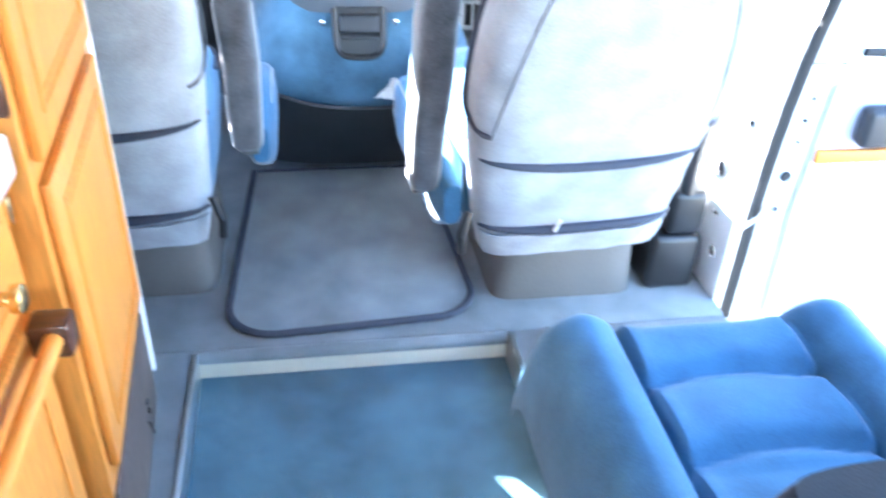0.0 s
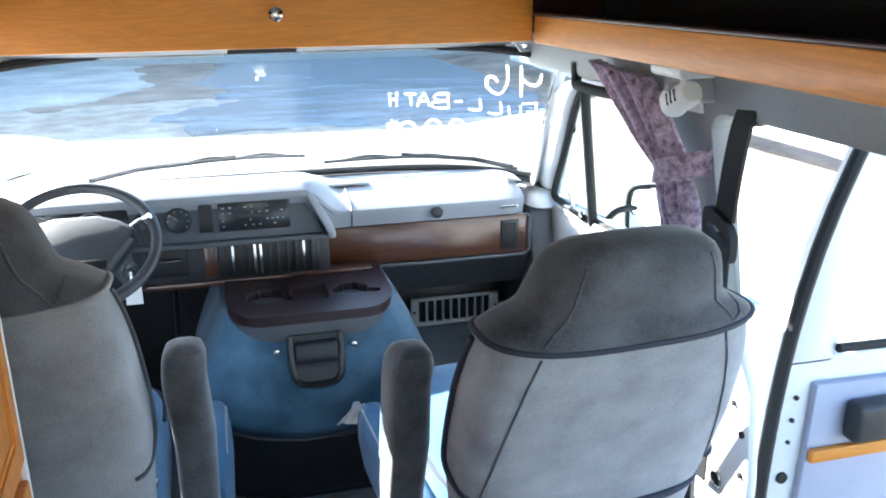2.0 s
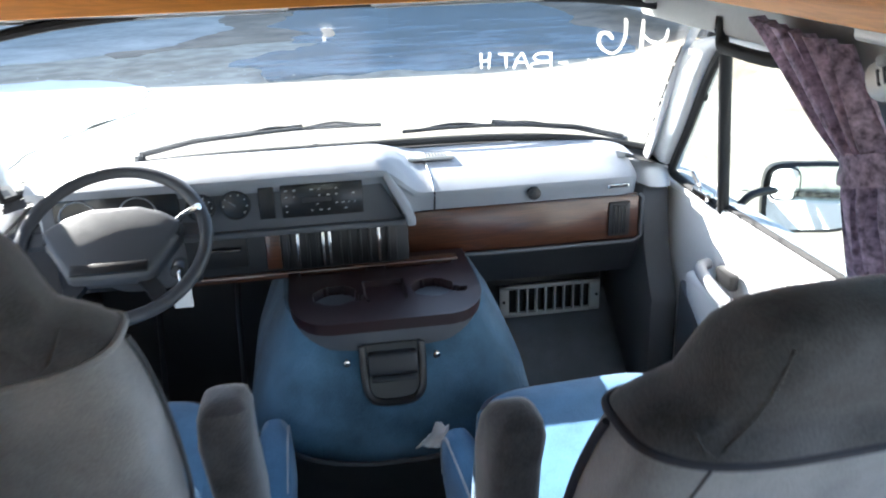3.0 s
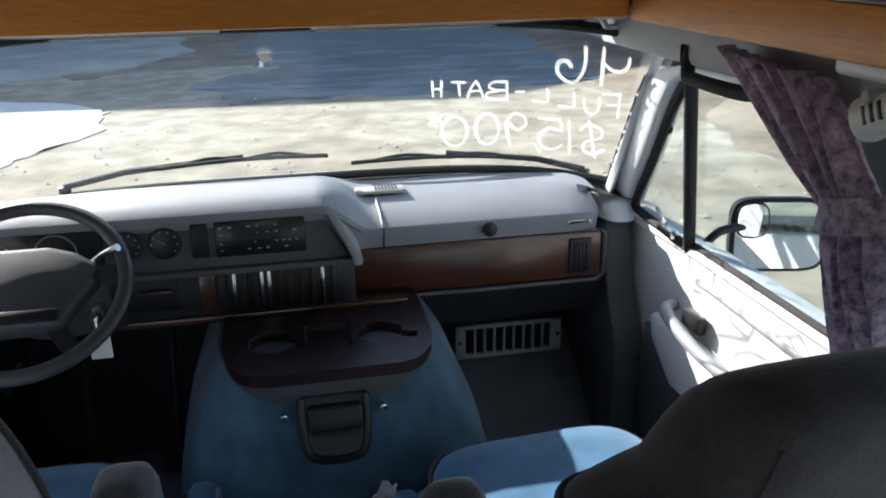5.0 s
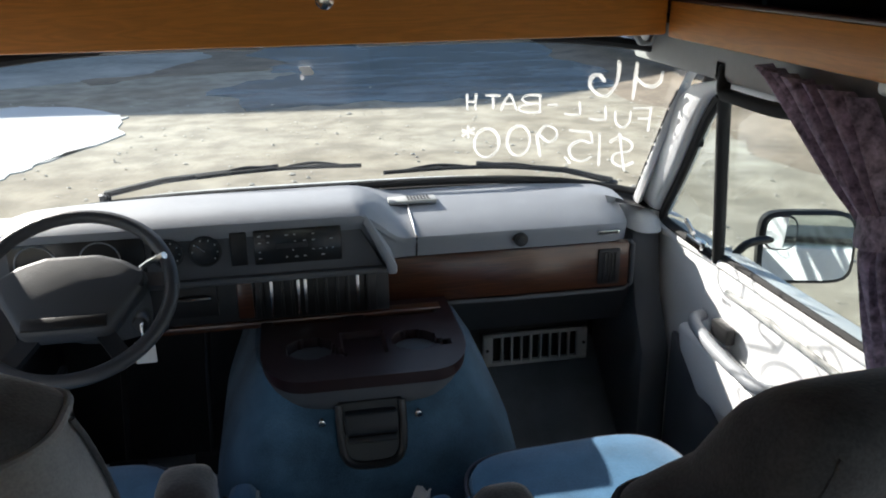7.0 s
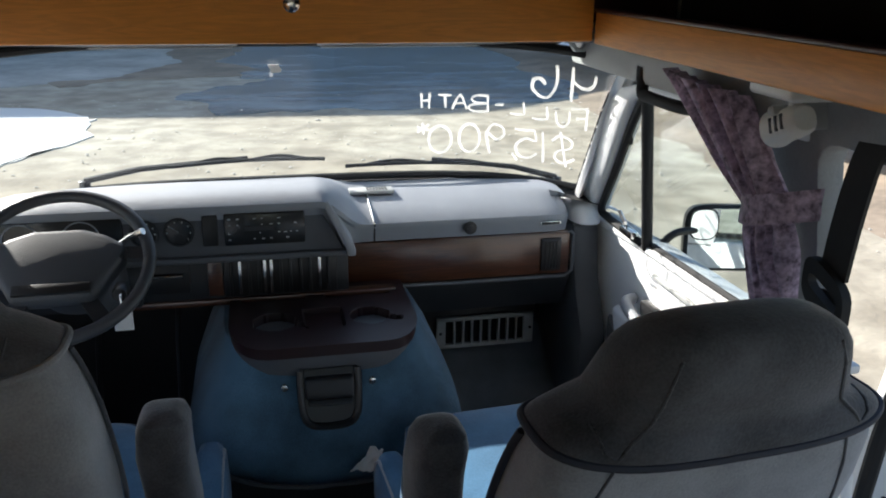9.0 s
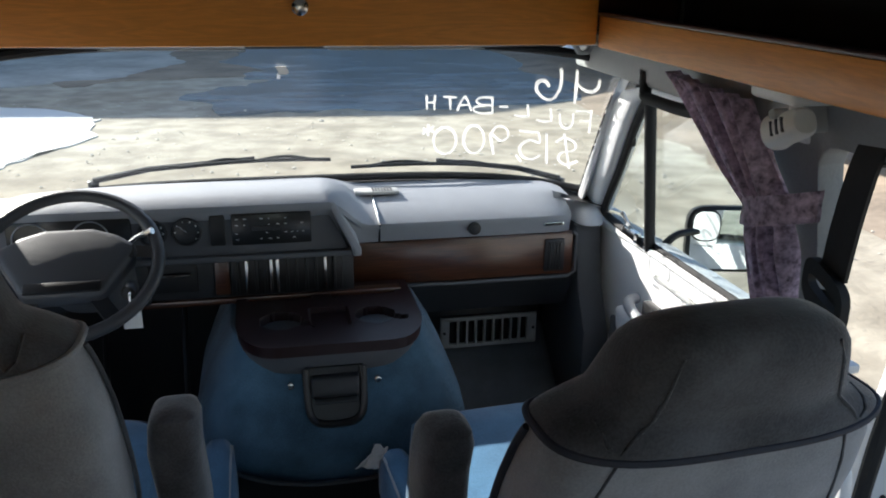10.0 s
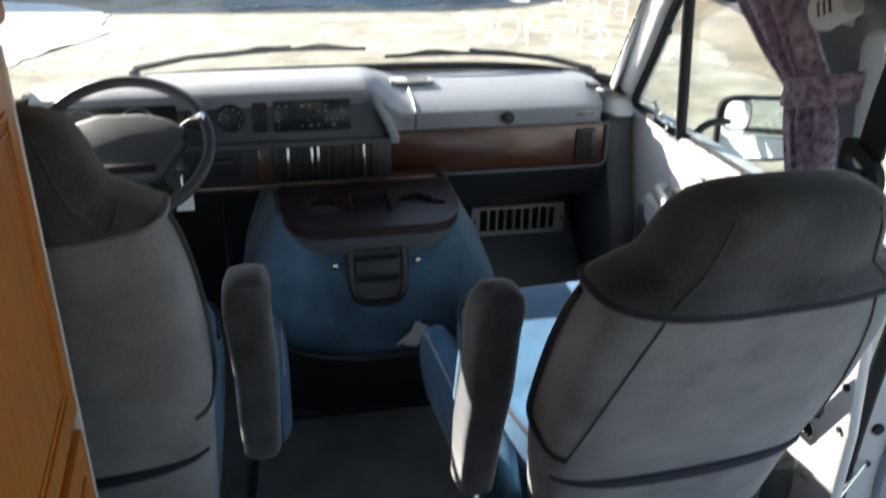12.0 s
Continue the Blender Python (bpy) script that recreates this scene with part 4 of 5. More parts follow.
dv = part("defrost_vent", box(0.30, 0.43, 3.12, 3.17, 0.832, 0.842, 0.003), M_TRIM, dash, "pale defroster vent")
for k in range(7):
    part("vent_slot", box(0.352 + 0.009 * k, 0.357 + 0.009 * k, 3.125, 3.165, 0.841, 0.8435, 0), M_BLACK, dv)
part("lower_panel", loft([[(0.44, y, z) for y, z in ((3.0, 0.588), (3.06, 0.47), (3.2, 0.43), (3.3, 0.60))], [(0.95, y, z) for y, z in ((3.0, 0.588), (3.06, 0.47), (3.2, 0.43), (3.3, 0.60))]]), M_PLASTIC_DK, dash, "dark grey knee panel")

# centre stack below the dials
part("stack_panel", prism([(-0.62, 0.60), (-0.62, 0.732), (0.27, 0.732), (0.27, 0.60)], "y", 2.925, 2.97, 0.004), M_PLASTIC_DK, dash, "dark lower dash panel")
part("wood_tab", box(-0.104, -0.066, 2.918, 2.93, 0.625, 0.726, 0.003), M_WALNUT, dash)
part("wood_lip", box(-0.30, 0.40, 2.912, 2.95, 0.598, 0.617, 0.005), M_WALNUT, dash, "walnut lower lip")
cv = part("centre_vent", box(-0.062, 0.238, 2.915, 2.93, 0.622, 0.730, 0.004), M_BLACK, dash, "black centre vents with bright upright slats")
for k, x in enumerate((-0.045, -0.02, 0.005, 0.03, 0.045, 0.062, 0.088, 0.112, 0.140, 0.165, 0.190, 0.215)):
    part("slat", box(x - 0.004, x + 0.004, 2.905, 2.918, 0.628, 0.724, 0.002), M_CHROME if x in (-0.02, 0.045, 0.062, 0.19) else M_BLACK, cv)
part("ash_panel", box(-0.265, -0.15, 2.915, 2.93, 0.640, 0.722, 0.004), M_BLACK, dash)
part("ash_handle", tube([(-0.245, 2.907, 0.692), (-0.20, 2.900, 0.694), (-0.165, 2.907, 0.692)], 0.004, 8), M_CHROME, dash, "bright pull")
part("column_panel", box(-0.62, -0.27, 2.91, 2.93, 0.605, 0.725, 0.01), M_PLASTIC_DK, dash)

dash.location += Vector((0.006, 0.004, 0.018))

# heater outlet in the passenger footwell
gr = thing("heater_grille", (0.73, 3.17, 0.29), "pale slotted heater grille under the dashboard", "grille")
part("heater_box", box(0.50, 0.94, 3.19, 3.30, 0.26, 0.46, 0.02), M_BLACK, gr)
gm = bmesh.new()
x0, x1, z0, z1 = 0.592, 0.925, 0.278, 0.388
box(x0, x1, 3.165, 3.180, z0, z0 + 0.014, 0.003, 2, gm)
box(x0, x1, 3.165, 3.180, z1 - 0.014, z1, 0.003, 2, gm)
xb = [x0 + 0.025] + [x0 + 0.055 + 0.031 * k for k in range(8)]
box(x0, x0 + 0.03, 3.165, 3.180, z0, z1, 0.003, 2, gm)
box(x1 - 0.035, x1, 3.165, 3.180, z0, z1, 0.003, 2, gm)
part("grille_frame", gm, M_TRIM, gr)
for k in range(8):
    xk = x0 + 0.05 + 0.0305 * k
    part("bar", box(xk + 0.006, xk + 0.014, 3.164, 3.182, z0 + 0.008, z1 - 0.008, 0.003), M_TRIM, gr)
for xk, zk in ((x0 + 0.012, 0.335), (x1 - 0.012, 0.335)):
    part("screw", disc(xk, 3.161, zk, 0.005, 0.005, "y", 10), M_BLACK, gr)
gr.location += Vector((0.0, 0.06, 0.0))

# ---- engine cover between the seats ----
ec = thing("engine_cover", (0.19, 2.65, 0.0), "blue carpeted engine cover with a burgundy drinks tray", "engine cover")


def cover_ring(z, x0, x1, y0, y1, p=4.0):
    return super_ring((x0 + x1) / 2, (y0 + y1) / 2, z, (x1 - x0) / 2, (y1 - y0) / 2, 40, p)


part("carpet_body", loft([cover_ring(0.20, -0.20, 0.585, 2.50, 3.3), cover_ring(0.30, -0.185, 0.57, 2.455, 3.3), cover_ring(0.40, -0.165, 0.545, 2.465, 3.3), cover_ring(0.50, -0.125, 0.505, 2.50, 3.3),
                          cover_ring(0.57, -0.09, 0.465, 2.535, 3.28), cover_ring(0.605, -0.07, 0.445, 2.56, 3.2), cover_ring(0.612, -0.04, 0.42, 2.60, 3.1)]), M_COVER, ec)
part("lower_body", loft([cover_ring(0.004, -0.20, 0.575, 2.66, 3.3), cover_ring(0.12, -0.20, 0.58, 2.58, 3.3), cover_ring(0.22, -0.195, 0.58, 2.52, 3.3)]), M_CARPET, ec, "dark carpet skirt")


def pocket(u, v):
    """Slack elastic pocket across the cover's back."""
    x = -0.15 + 0.68 * u
    top = 0.375 - 0.075 * (1 - (2 * u - 1) ** 2)
    z = 0.05 + (top - 0.05) * v
    y = 2.605 - 0.52 * min(z, 0.33) + 0.03 * (2 * u - 1) ** 4 * 2 - 0.03 * (1 - (2 * u - 1) ** 2)
    return (x, y + 0.004 * noise.noise((u * 9, v * 5, 2)), z)


part("pocket", solid_sheet(pocket, 24, 8, (0, 0.008, 0.0)), M_PLASTIC_DK, ec, "dark slack elastic pocket")
part("pocket_hem", tube([Vector(pocket(k / 24, 1)) for k in range(25)], 0.007, 8), M_PLASTIC_DK, ec)
part("collar", loft([cover_ring(0.555, -0.035, 0.405, 2.515, 2.95, 3.2), cover_ring(0.60, -0.05, 0.42, 2.50, 2.95, 3.2), cover_ring(0.618, -0.05, 0.42, 2.50, 2.95, 3.2)]), M_DASHFACE, ec, "dark grey plastic collar")
def cover_y(z):
    return 2.50 + 0.36 * (z - 0.56)


u_line = [(0.112, 0.575), (0.114, 0.50), (0.120, 0.468), (0.140, 0.450), (0.182, 0.446), (0.224, 0.450), (0.244, 0.468), (0.250, 0.50), (0.252, 0.575)]
lat = part("latch_plate", loft([[(x, cover_y(z) + d, z) for x, z in u_line] for d in (-0.004, 0.03)]), M_BLACK, ec, "black recessed latch plate")
part("latch_rim", tube(curve_pts([(x, cover_y(z) - 0.008, z) for x, z in u_line], 5), 0.009, 8), M_BLACK, lat)
part("latch_handle", prism([(2.476, 0.560), (2.466, 0.530), (2.464, 0.512), (2.482, 0.506), (2.50, 0.56)], "x", 0.124, 0.240, 0.006, seg=3), M_PLASTIC_DK, lat)
part("latch_slot", prism([(2.470, 0.508), (2.462, 0.500), (2.462, 0.494), (2.475, 0.496)], "x", 0.13, 0.235, 0.002), M_PLASTIC_DK, lat)
for x in (0.075, 0.288):
    part("screw", disc(x, 2.494, 0.534, 0.0085, 0.012, "y", 14), M_CHROME, ec, "bright screw")
# drinks tray with real hollows
def tray():
    """Flat tray whose top sinks into two cups and a square hollow."""
    bm = bmesh.new()
    nx, ny = 72, 54
    cups = ((0.062, 2.655, 0.052), (0.306, 2.655, 0.050))

    def top(x, y):
        z = 0.640
        for cx, cy, r in cups:
            d = math.hypot(x - cx, y - cy)
            if d < r:
                return 0.575
            if x > cx and abs(y - (cy - 0.02 * (x - cx) / r)) < 0.012 and d < r + 0.035:
                return 0.60
        if 0.135 < x < 0.235 and 2.60 < y < 2.72:
            return 0.626
        if 2.80 < y < 2.83 and (-0.02 < x < 0.15 or 0.2 < x < 0.38):
            return 0.630
        return z
    grid = []
    for j in range(ny + 1):
        row = []
        for i in range(nx + 1):
            u, v = i / nx, j / ny
            y = 2.495 + 0.40 * v
            w = 0.60 + 0.40 * math.sqrt(max(0.0, 1 - max(0.0, 1 - v / 0.40) ** 2))
            x = 0.186 + 0.238 * w * (2 * u - 1)
            row.append(bm.verts.new((x, y, top(x, y))))
        grid.append(row)
    for j in range(ny):
        for i in range(nx):
            bm.faces.new((grid[j][i], grid[j][i + 1], grid[j + 1][i + 1], grid[j + 1][i]))
    edge = [e for e in bm.edges if e.is_boundary]
    geo = bmesh.ops.extrude_edge_only(bm, edges=edge)
    vs = [v for v in geo["geom"] if isinstance(v, bmesh.types.BMVert)]
    for v in vs:
        v.co.z = 0.612
        v.co.x = 0.186 + (v.co.x - 0.186) * 0.985
    return bm


part("tray", tray(), M_BURGUNDY, ec, "burgundy tray with two cup hollows")
ec.location += Vector((0.006, 0.095, -0.010))
def tissue_pt(u, v):
    """A crumpled corner of tissue poking over the pocket's hem."""
    w = 0.072 * (1 - 0.5 * v)
    n = noise.noise((u * 4, v * 4, 8))
    return (0.262 + 0.03 * v + w * (u - 0.5), 2.520 + 0.014 * n + 0.01 * math.sin(7 * u), 0.318 + 0.062 * v * (0.75 + 0.25 * math.sin(3 * u)) + 0.006 * n)


single("tissue", solid_sheet(tissue_pt, 9, 7, (0, 0.004, 0)), M_PAPER, "crumpled white tissue in the pocket", "tissue", smooth=False)
mat_pts = [(-0.15, 2.66), (0.39, 2.66)]
mat_pts += [(0.315 + 0.115 * math.cos(a), 1.975 - 0.115 * math.sin(a)) for a in [math.pi / 2 * k / 9 for k in range(10)]]
mat_pts += [(-0.076 - 0.115 * math.sin(a), 1.948 - 0.115 * math.cos(a)) for a in [math.pi / 2 * k / 9 for k in range(10)]]
fm = thing("floor_mat", (0.13, 2.2, 0.0), "grey carpet floor mat with a dark bound edge", "mat")
part("carpet", prism(mat_pts, "z", 0.001, 0.014, 0.004), M_MAT, fm)
part("binding", tube([(x, y, 0.011) for x, y in mat_pts + mat_pts[:1]], 0.010, 8, caps=False), M_PIPING, fm, "dark bound edge")
single("belt_tip", box(0.385, 0.41, 2.10, 2.14, 0.20, 0.26, 0.008), M_RED, "red belt buckle button beside the seat", "buckle")

# ---- steering wheel ----
sw = thing("steering_wheel", (-0.388, 2.55, 0.86), "grey four-spoke steering wheel with a wide pad", "steering wheel")
# in the wheel's own frame x is across, z is up along the face, minus y points at the driver
WT = Matrix.Translation((-0.385, 2.60, 0.868)) @ Matrix.Rotation(radians(-54), 4, "X")


def wl(x, z, y=0.0):
    return WT @ Vector((x, y, z))


part("rim", tube([wl(0.19 * math.cos(a), 0.19 * math.sin(a)) for a in [k * math.pi / 28 for k in range(57)]], 0.0145, 12, caps=False), M_WHEEL, sw)
pad = [(-0.10, 0.062), (-0.05, 0.080), (0.05, 0.080), (0.10, 0.062), (0.145, 0.030), (0.142, 0.004), (0.105, -0.055), (0.082, -0.098), (-0.082, -0.098), (-0.105, -0.055), (-0.142, 0.004), (-0.145, 0.030)]
part("pad", placed(prism(pad, "y", -0.025, 0.03, 0.015, seg=3), WT), M_HUB, sw, "wide grey centre pad")
for sx in (-1, 1):
    part("spoke", loft([[wl(sx * x, z + h, y) for h, y in ((0.016, 0.0), (-0.016, 0.0), (-0.016, 0.016), (0.016, 0.016))] for x, z in ((0.12, 0.025), (0.155, 0.022), (0.186, 0.020))]), M_HUB, sw)
    part("lower_spoke", loft([[wl(sx * x + h, z, y) for h, y in ((0.02, 0.005), (-0.02, 0.005), (-0.02, 0.02), (0.02, 0.02))] for x, z in ((0.06, -0.08), (0.09, -0.125), (0.105, -0.148))]), M_PLASTIC_DK, sw)
    part("switch_pad", placed(box(sx * 0.075 - 0.02, sx * 0.075 + 0.02, -0.03, -0.02, -0.005, 0.03, 0.004), WT @ Matrix.Translation((sx * 0.045, 0.008, 0.0))), M_BLACK, sw)
part("lower_slot", placed(box(-0.078, 0.078, -0.030, -0.02, -0.093, -0.066, 0.004), WT), M_BLACK, sw)
col = thing("steering_column", (-0.388, 2.75, 0.6), "grey steering column shroud with stalk and ignition", "steering column")
part("shroud", loft([super_ring(-0.392, y, z, hx, hz, 24, 3, "y") for y, z, hx, hz in ((2.63, 0.815, 0.05, 0.035), (2.66, 0.80, 0.07, 0.05), (2.75, 0.745, 0.085, 0.07), (2.92, 0.69, 0.09, 0.085))]), M_DASHFACE, col)
part("stalk", tube([(-0.33, 2.66, 0.84), (-0.25, 2.62, 0.905), (-0.215, 2.60, 0.925)], [0.006, 0.006, 0.008], 8), M_CHROME, col, "bright stalk")
part("ignition", disc(-0.285, 2.63, 0.765, 0.018, 0.05, "y", 16), M_BLACK, col)
kt = thing("key_tag", (-0.27, 2.61, 0.69), "white key tag hanging from the ignition", "key tag")
part("tag", box(-0.300, -0.258, 2.608, 2.612, 0.685, 0.735, 0.002), M_PAPER, kt)
part("key", box(-0.283, -0.276, 2.604, 2.625, 0.732, 0.775, 0.002), M_CHROME, kt)
part("brake_lever", tube([(-0.53, 2.9, 0.55), (-0.55, 2.82, 0.52)], 0.01, 8), M_BLACK, col)
col.location += Vector((0.008, 0.03, 0.0))
kt.location += Vector((0.008, 0.03, 0.0))
for x in (-0.45, -0.22):
    p = thing("pedal", (x, 3.1, 0.0), "black rubber foot pedal", "pedal", "pedals")
    part("plate", box(x - 0.05, x + 0.05, 3.08, 3.10, 0.10, 0.17, 0.006), M_RUBBER, p)
    part("lever", tube([(x, 3.10, 0.14), (x, 3.2, 0.4), (x, 3.37, 0.55)], 0.009, 8), M_BLACK, p)


# ---- captain's seats ----
def captain_seat(cx, cy, ped_x, ped_y, recline, rise, yaw, lean_x, inner, label):
    """cx, cy: the middle of the back's rear face at pocket height; inner: the side on which the raised armrest faces the aisle."""
    s = thing("captain_seat", (cx, cy, 0), label, "seat", "captain's seats")
    turn = Matrix.Rotation(yaw, 4, "Z")

    def rear(z):
        return cy + (0.31 * (0.507 - z) if z < 0.507 else -recline * (z - 0.507))

    def mx(z):
        """The middle of the back, which leans a little sideways."""
        return cx + lean_x * (z - 0.5)

    def zb(z):
        """The driver's back stands taller."""
        return z + rise * min(1, max(0, (z - 0.25) / 0.35))
    ped = loft([super_ring(ped_x, ped_y, z, hx, hy, 28, 8) for z, hx, hy in ((0.0, 0.198, 0.21), (0.012, 0.196, 0.208), (0.195, 0.185, 0.20), (0.21, 0.175, 0.19))])
    bmesh.ops.transform(ped, matrix=Matrix.Translation((cx, cy, 0)) @ turn.inverted() @ Matrix.Translation((-cx, -cy, 0)), verts=ped.verts)
    part("pedestal", ped, M_PEDESTAL, s, "taupe steel pedestal")
    # cushion with a raised wing along the aisle side
    c0, c1 = cy + 0.12, cy + 0.745
    cush = part("cushion", loft([super_ring(cx, (a + b) / 2, z, hx, (b - a) / 2, 40, 5) for z, hx, a, b in
                                 ((0.25, 0.215, c0, c1 - 0.05), (0.27, 0.235, c0, c1 - 0.02), (0.36, 0.245, c0, c1), (0.455, 0.243, c0, c1), (0.492, 0.232, c0, c1 - 0.015), (0.508, 0.205, c0, c1 - 0.045), (0.514, 0.12, c0 + 0.1, c1 - 0.12))]), M_BLUE, s, "blue velour seat cushion")
    part("cushion_piping", tube([Vector(p) for p in super_ring(cx, (c0 + c1) / 2, 0.478, 0.241, (c1 - c0) / 2, 48, 5)][:47], 0.005, 6), M_PIPING, cush)
    wx = cx + inner * (0.275 if inner < 0 else 0.350)
    w0 = c0 + (0.02 if inner < 0 else 0.24)
    wing = part("wing", loft([super_ring(wx, y, 0.34, hx, hz, 24, 3, "y") for y, hx, hz in ((w0, 0.022, 0.05), (w0 + 0.08, 0.042, 0.10), (c1 - 0.10, 0.042, 0.102), (c1 - 0.04, 0.036, 0.09), (c1 - 0.015, 0.02, 0.06))]), M_BLUE, cush)
    part("wing_piping", tube(curve_pts([(wx + inner * 0.030, y, z) for y, z in ((w0 + 0.08, 0.42), (c1 - 0.12, 0.425), (c1 - 0.05, 0.412), (c1 - 0.02, 0.37), (c1 - 0.02, 0.30))], 5), 0.004, 6), M_VELOUR, wing, "pale piping")

    # backrest: sections up the back
    secs = [(0.192, 0.205, 0.055), (0.206, 0.222, 0.068), (0.30, 0.240, 0.076), (0.42, 0.251, 0.082), (0.507, 0.258, 0.086), (0.60, 0.268, 0.090), (0.71, 0.270, 0.094), (0.82, 0.261, 0.094), (0.895, 0.248, 0.090), (0.935, 0.236, 0.085), (0.958, 0.212, 0.074), (0.968, 0.175, 0.055)]
    back = part("backrest", loft([super_ring(mx(z), rear(z) + 0.088, zb(z), hx, hy, 48, 4.2) for z, hx, hy in secs]), M_VELOUR, s, "pale grey velour backrest")

    def wrap(z, u, out=0.004):
        """A point on the back's rear, u from -1 to 1 across."""
        for a, b in zip(secs, secs[1:]):
            if a[0] <= z <= b[0]:
                k = (z - a[0]) / (b[0] - a[0])
                hx, hy = (a[i] + (b[i] - a[i]) * k for i in (1, 2))
                v = (1 - min(1, abs(u)) ** 4.2) ** (1 / 4.2)
                return Vector((mx(z) + (hx + out * 0.5) * u, rear(z) + 0.088 - (hy + out) * v, zb(z)))
        return Vector((cx, rear(z), zb(z)))
    # head cushion, a darker cap that wraps over the shoulders
    hs = [(0.957, 0.240, 0.096), (0.964, 0.235, 0.096), (0.971, 0.224, 0.094), (0.979, 0.209, 0.091), (0.986, 0.192, 0.088), (0.994, 0.176, 0.086), (1.006, 0.168, 0.085), (1.03, 0.160, 0.083), (1.055, 0.153, 0.079), (1.078, 0.145, 0.073), (1.097, 0.133, 0.062), (1.110, 0.115, 0.047), (1.117, 0.090, 0.03), (1.120, 0.055, 0.015)]
    rings = []
    for i, (z, hx, hy) in enumerate(hs):
        ring = super_ring(mx(z), rear(z) + 0.09, zb(z), hx, hy, 56, 3.4)
        if i < 4:       # the lower hem dips in the middle
            ring = [(x, yy, zz - 0.016 * (1 - min(1, abs((x - mx(z)) / hx) ** 3)) * (1 - i / 4)) for x, yy, zz in ring]
        rings.append(ring)
    head = part("head_cushion", loft(rings), M_VELOUR_DK, s, "darker grey velour head cushion")
    hem = [(mx(0.957) + (x - mx(0.957)) * 1.006, yy, zz) for x, yy, zz in rings[0]]
    part("hem_piping", tube([Vector(p) for p in hem + hem[:1]], 0.0055, 8, caps=False), M_PIPING if inner < 0 else M_VELOUR, head, "dark blue piping" if inner < 0 else "grey piping")

    def cap(z, u, out=0.001):
        """A point on the head cushion's rear."""
        for a, b in zip(hs, hs[1:]):
            if a[0] <= z <= b[0]:
                k = (z - a[0]) / (b[0] - a[0])
                hx, hy = (a[i] + (b[i] - a[i]) * k for i in (1, 2))
                return Vector((mx(z) + hx * u, rear(z) + 0.09 - (hy + out) * (1 - abs(u) ** 3.4) ** (1 / 3.4), zb(z)))
    for sx in (-1, 1):
        part("head_seam", tube([cap(z, sx * u) for z, u in ((0.958, 0.70), (0.975, 0.72), (1.0, 0.76), (1.03, 0.76), (1.06, 0.76), (1.09, 0.76))], 0.0022, 6), M_VELOUR_DK, head)
        part("neck_seam", tube([cap(z, sx * u) for z, u in ((0.958, 0.72), (0.968, 0.80), (0.98, 0.90), (0.988, 0.985))], 0.0022, 6), M_VELOUR_DK, head)
        if inner < 0:
            part("side_seam", tube([wrap(z, sx * u, 0.001) for z, u in ((0.93, 0.70), (0.87, 0.735), (0.80, 0.77), (0.72, 0.81), (0.64, 0.86), (0.58, 0.90))], 0.0022, 6), M_VELOUR_DK, back)
        edge_line = []
        for z, hx, hy in secs[9:5:-1] + [(0.63, 0.269, 0.092)]:
            edge_line.append(Vector((mx(z) + sx * (hx + 0.003), rear(z) + 0.088 + 0.35 * hy, zb(z))))
        edge_line += [wrap(0.605, sx * 0.999, 0.003), wrap(0.592, sx * 0.96, 0.003), wrap(0.587, sx * 0.90, 0.003)]
        part("edge_piping", tube(curve_pts(edge_line, 4), 0.006 if inner < 0 else 0.004, 8), M_PIPING if inner < 0 else M_VELOUR_DK, back, "dark blue piping" if inner < 0 else "")
    # dark strip for the shade in the slack pocket's gap, and the lower flap
    line = [wrap(0.515 - 0.022 * (1 - u * u), u * 0.97, 0.004) for u in [k / 12 - 1 for k in range(25)]]
    part("pocket_gap_shade", tube(line, [0.003 + 0.008 * (1 - abs(k / 12 - 1) ** 3) for k in range(25)], 8), M_PIPING, back, "dark strip standing in for the shaded pocket gap")
    fl = [wrap(0.308 - 0.014 * (1 - u * u), u * 0.98, 0.006) for u in [k / 12 - 1 for k in range(25)]]
    part("flap_line", tube(fl, [0.004 + 0.009 * (1 - (k / 12 - 1) ** 2) for k in range(25)], 8), M_PIPING, back, "dark slack hem")
    part("flap", solid_sheet(lambda u, v: wrap(0.210 + 0.080 * v - 0.014 * (1 - (2 * u - 1) ** 2) * v, (2 * u - 1) * 0.97, 0.012 + 0.007 * noise.noise((u * 7, v * 3, 5))), 24, 5, (0, 0.006, 0)), M_VELOUR, back)
    if inner < 0:
        tag = wrap(0.30, -0.28, 0.02)
        part("cord_tag", tube([tag, tag + Vector((0.012, -0.004, 0.03))], 0.004, 6), M_PAPER, back, "white cord end")
    # raised armrest beside the backrest
    ax, at = cx + inner * 0.335, cy + 0.105
    low = 0.36 if inner < 0 else 0.42
    arm = part("armrest", loft([super_ring(ax + 0.004 * math.sin(23 * z), at + y, z, hx, hy, 24, 3.4) for z, y, hx, hy in
                                ((low, 0.10 + 0.23 * (0.42 - low), 0.028, 0.04), (low + 0.015, 0.098 + 0.23 * (0.42 - low), 0.036, 0.052), (0.53, 0.076, 0.039, 0.057), (0.65, 0.048, 0.040, 0.058), (0.78, 0.018, 0.041, 0.057), (0.828, 0.007, 0.040, 0.054), (0.848, 0.002, 0.034, 0.045), (0.858, 0.0, 0.022, 0.028), (0.861, 0.0, 0.009, 0.011))]), M_VELOUR_DK, s, "grey velour armrest folded upright")
    part("arm_front", loft([super_ring(ax, at + 0.055 + y, z, 0.034, 0.02, 20, 3) for z, y in ((0.56, 0.07), (0.68, 0.042), (0.81, 0.01))]), M_BLUE, arm, "blue velour facing")
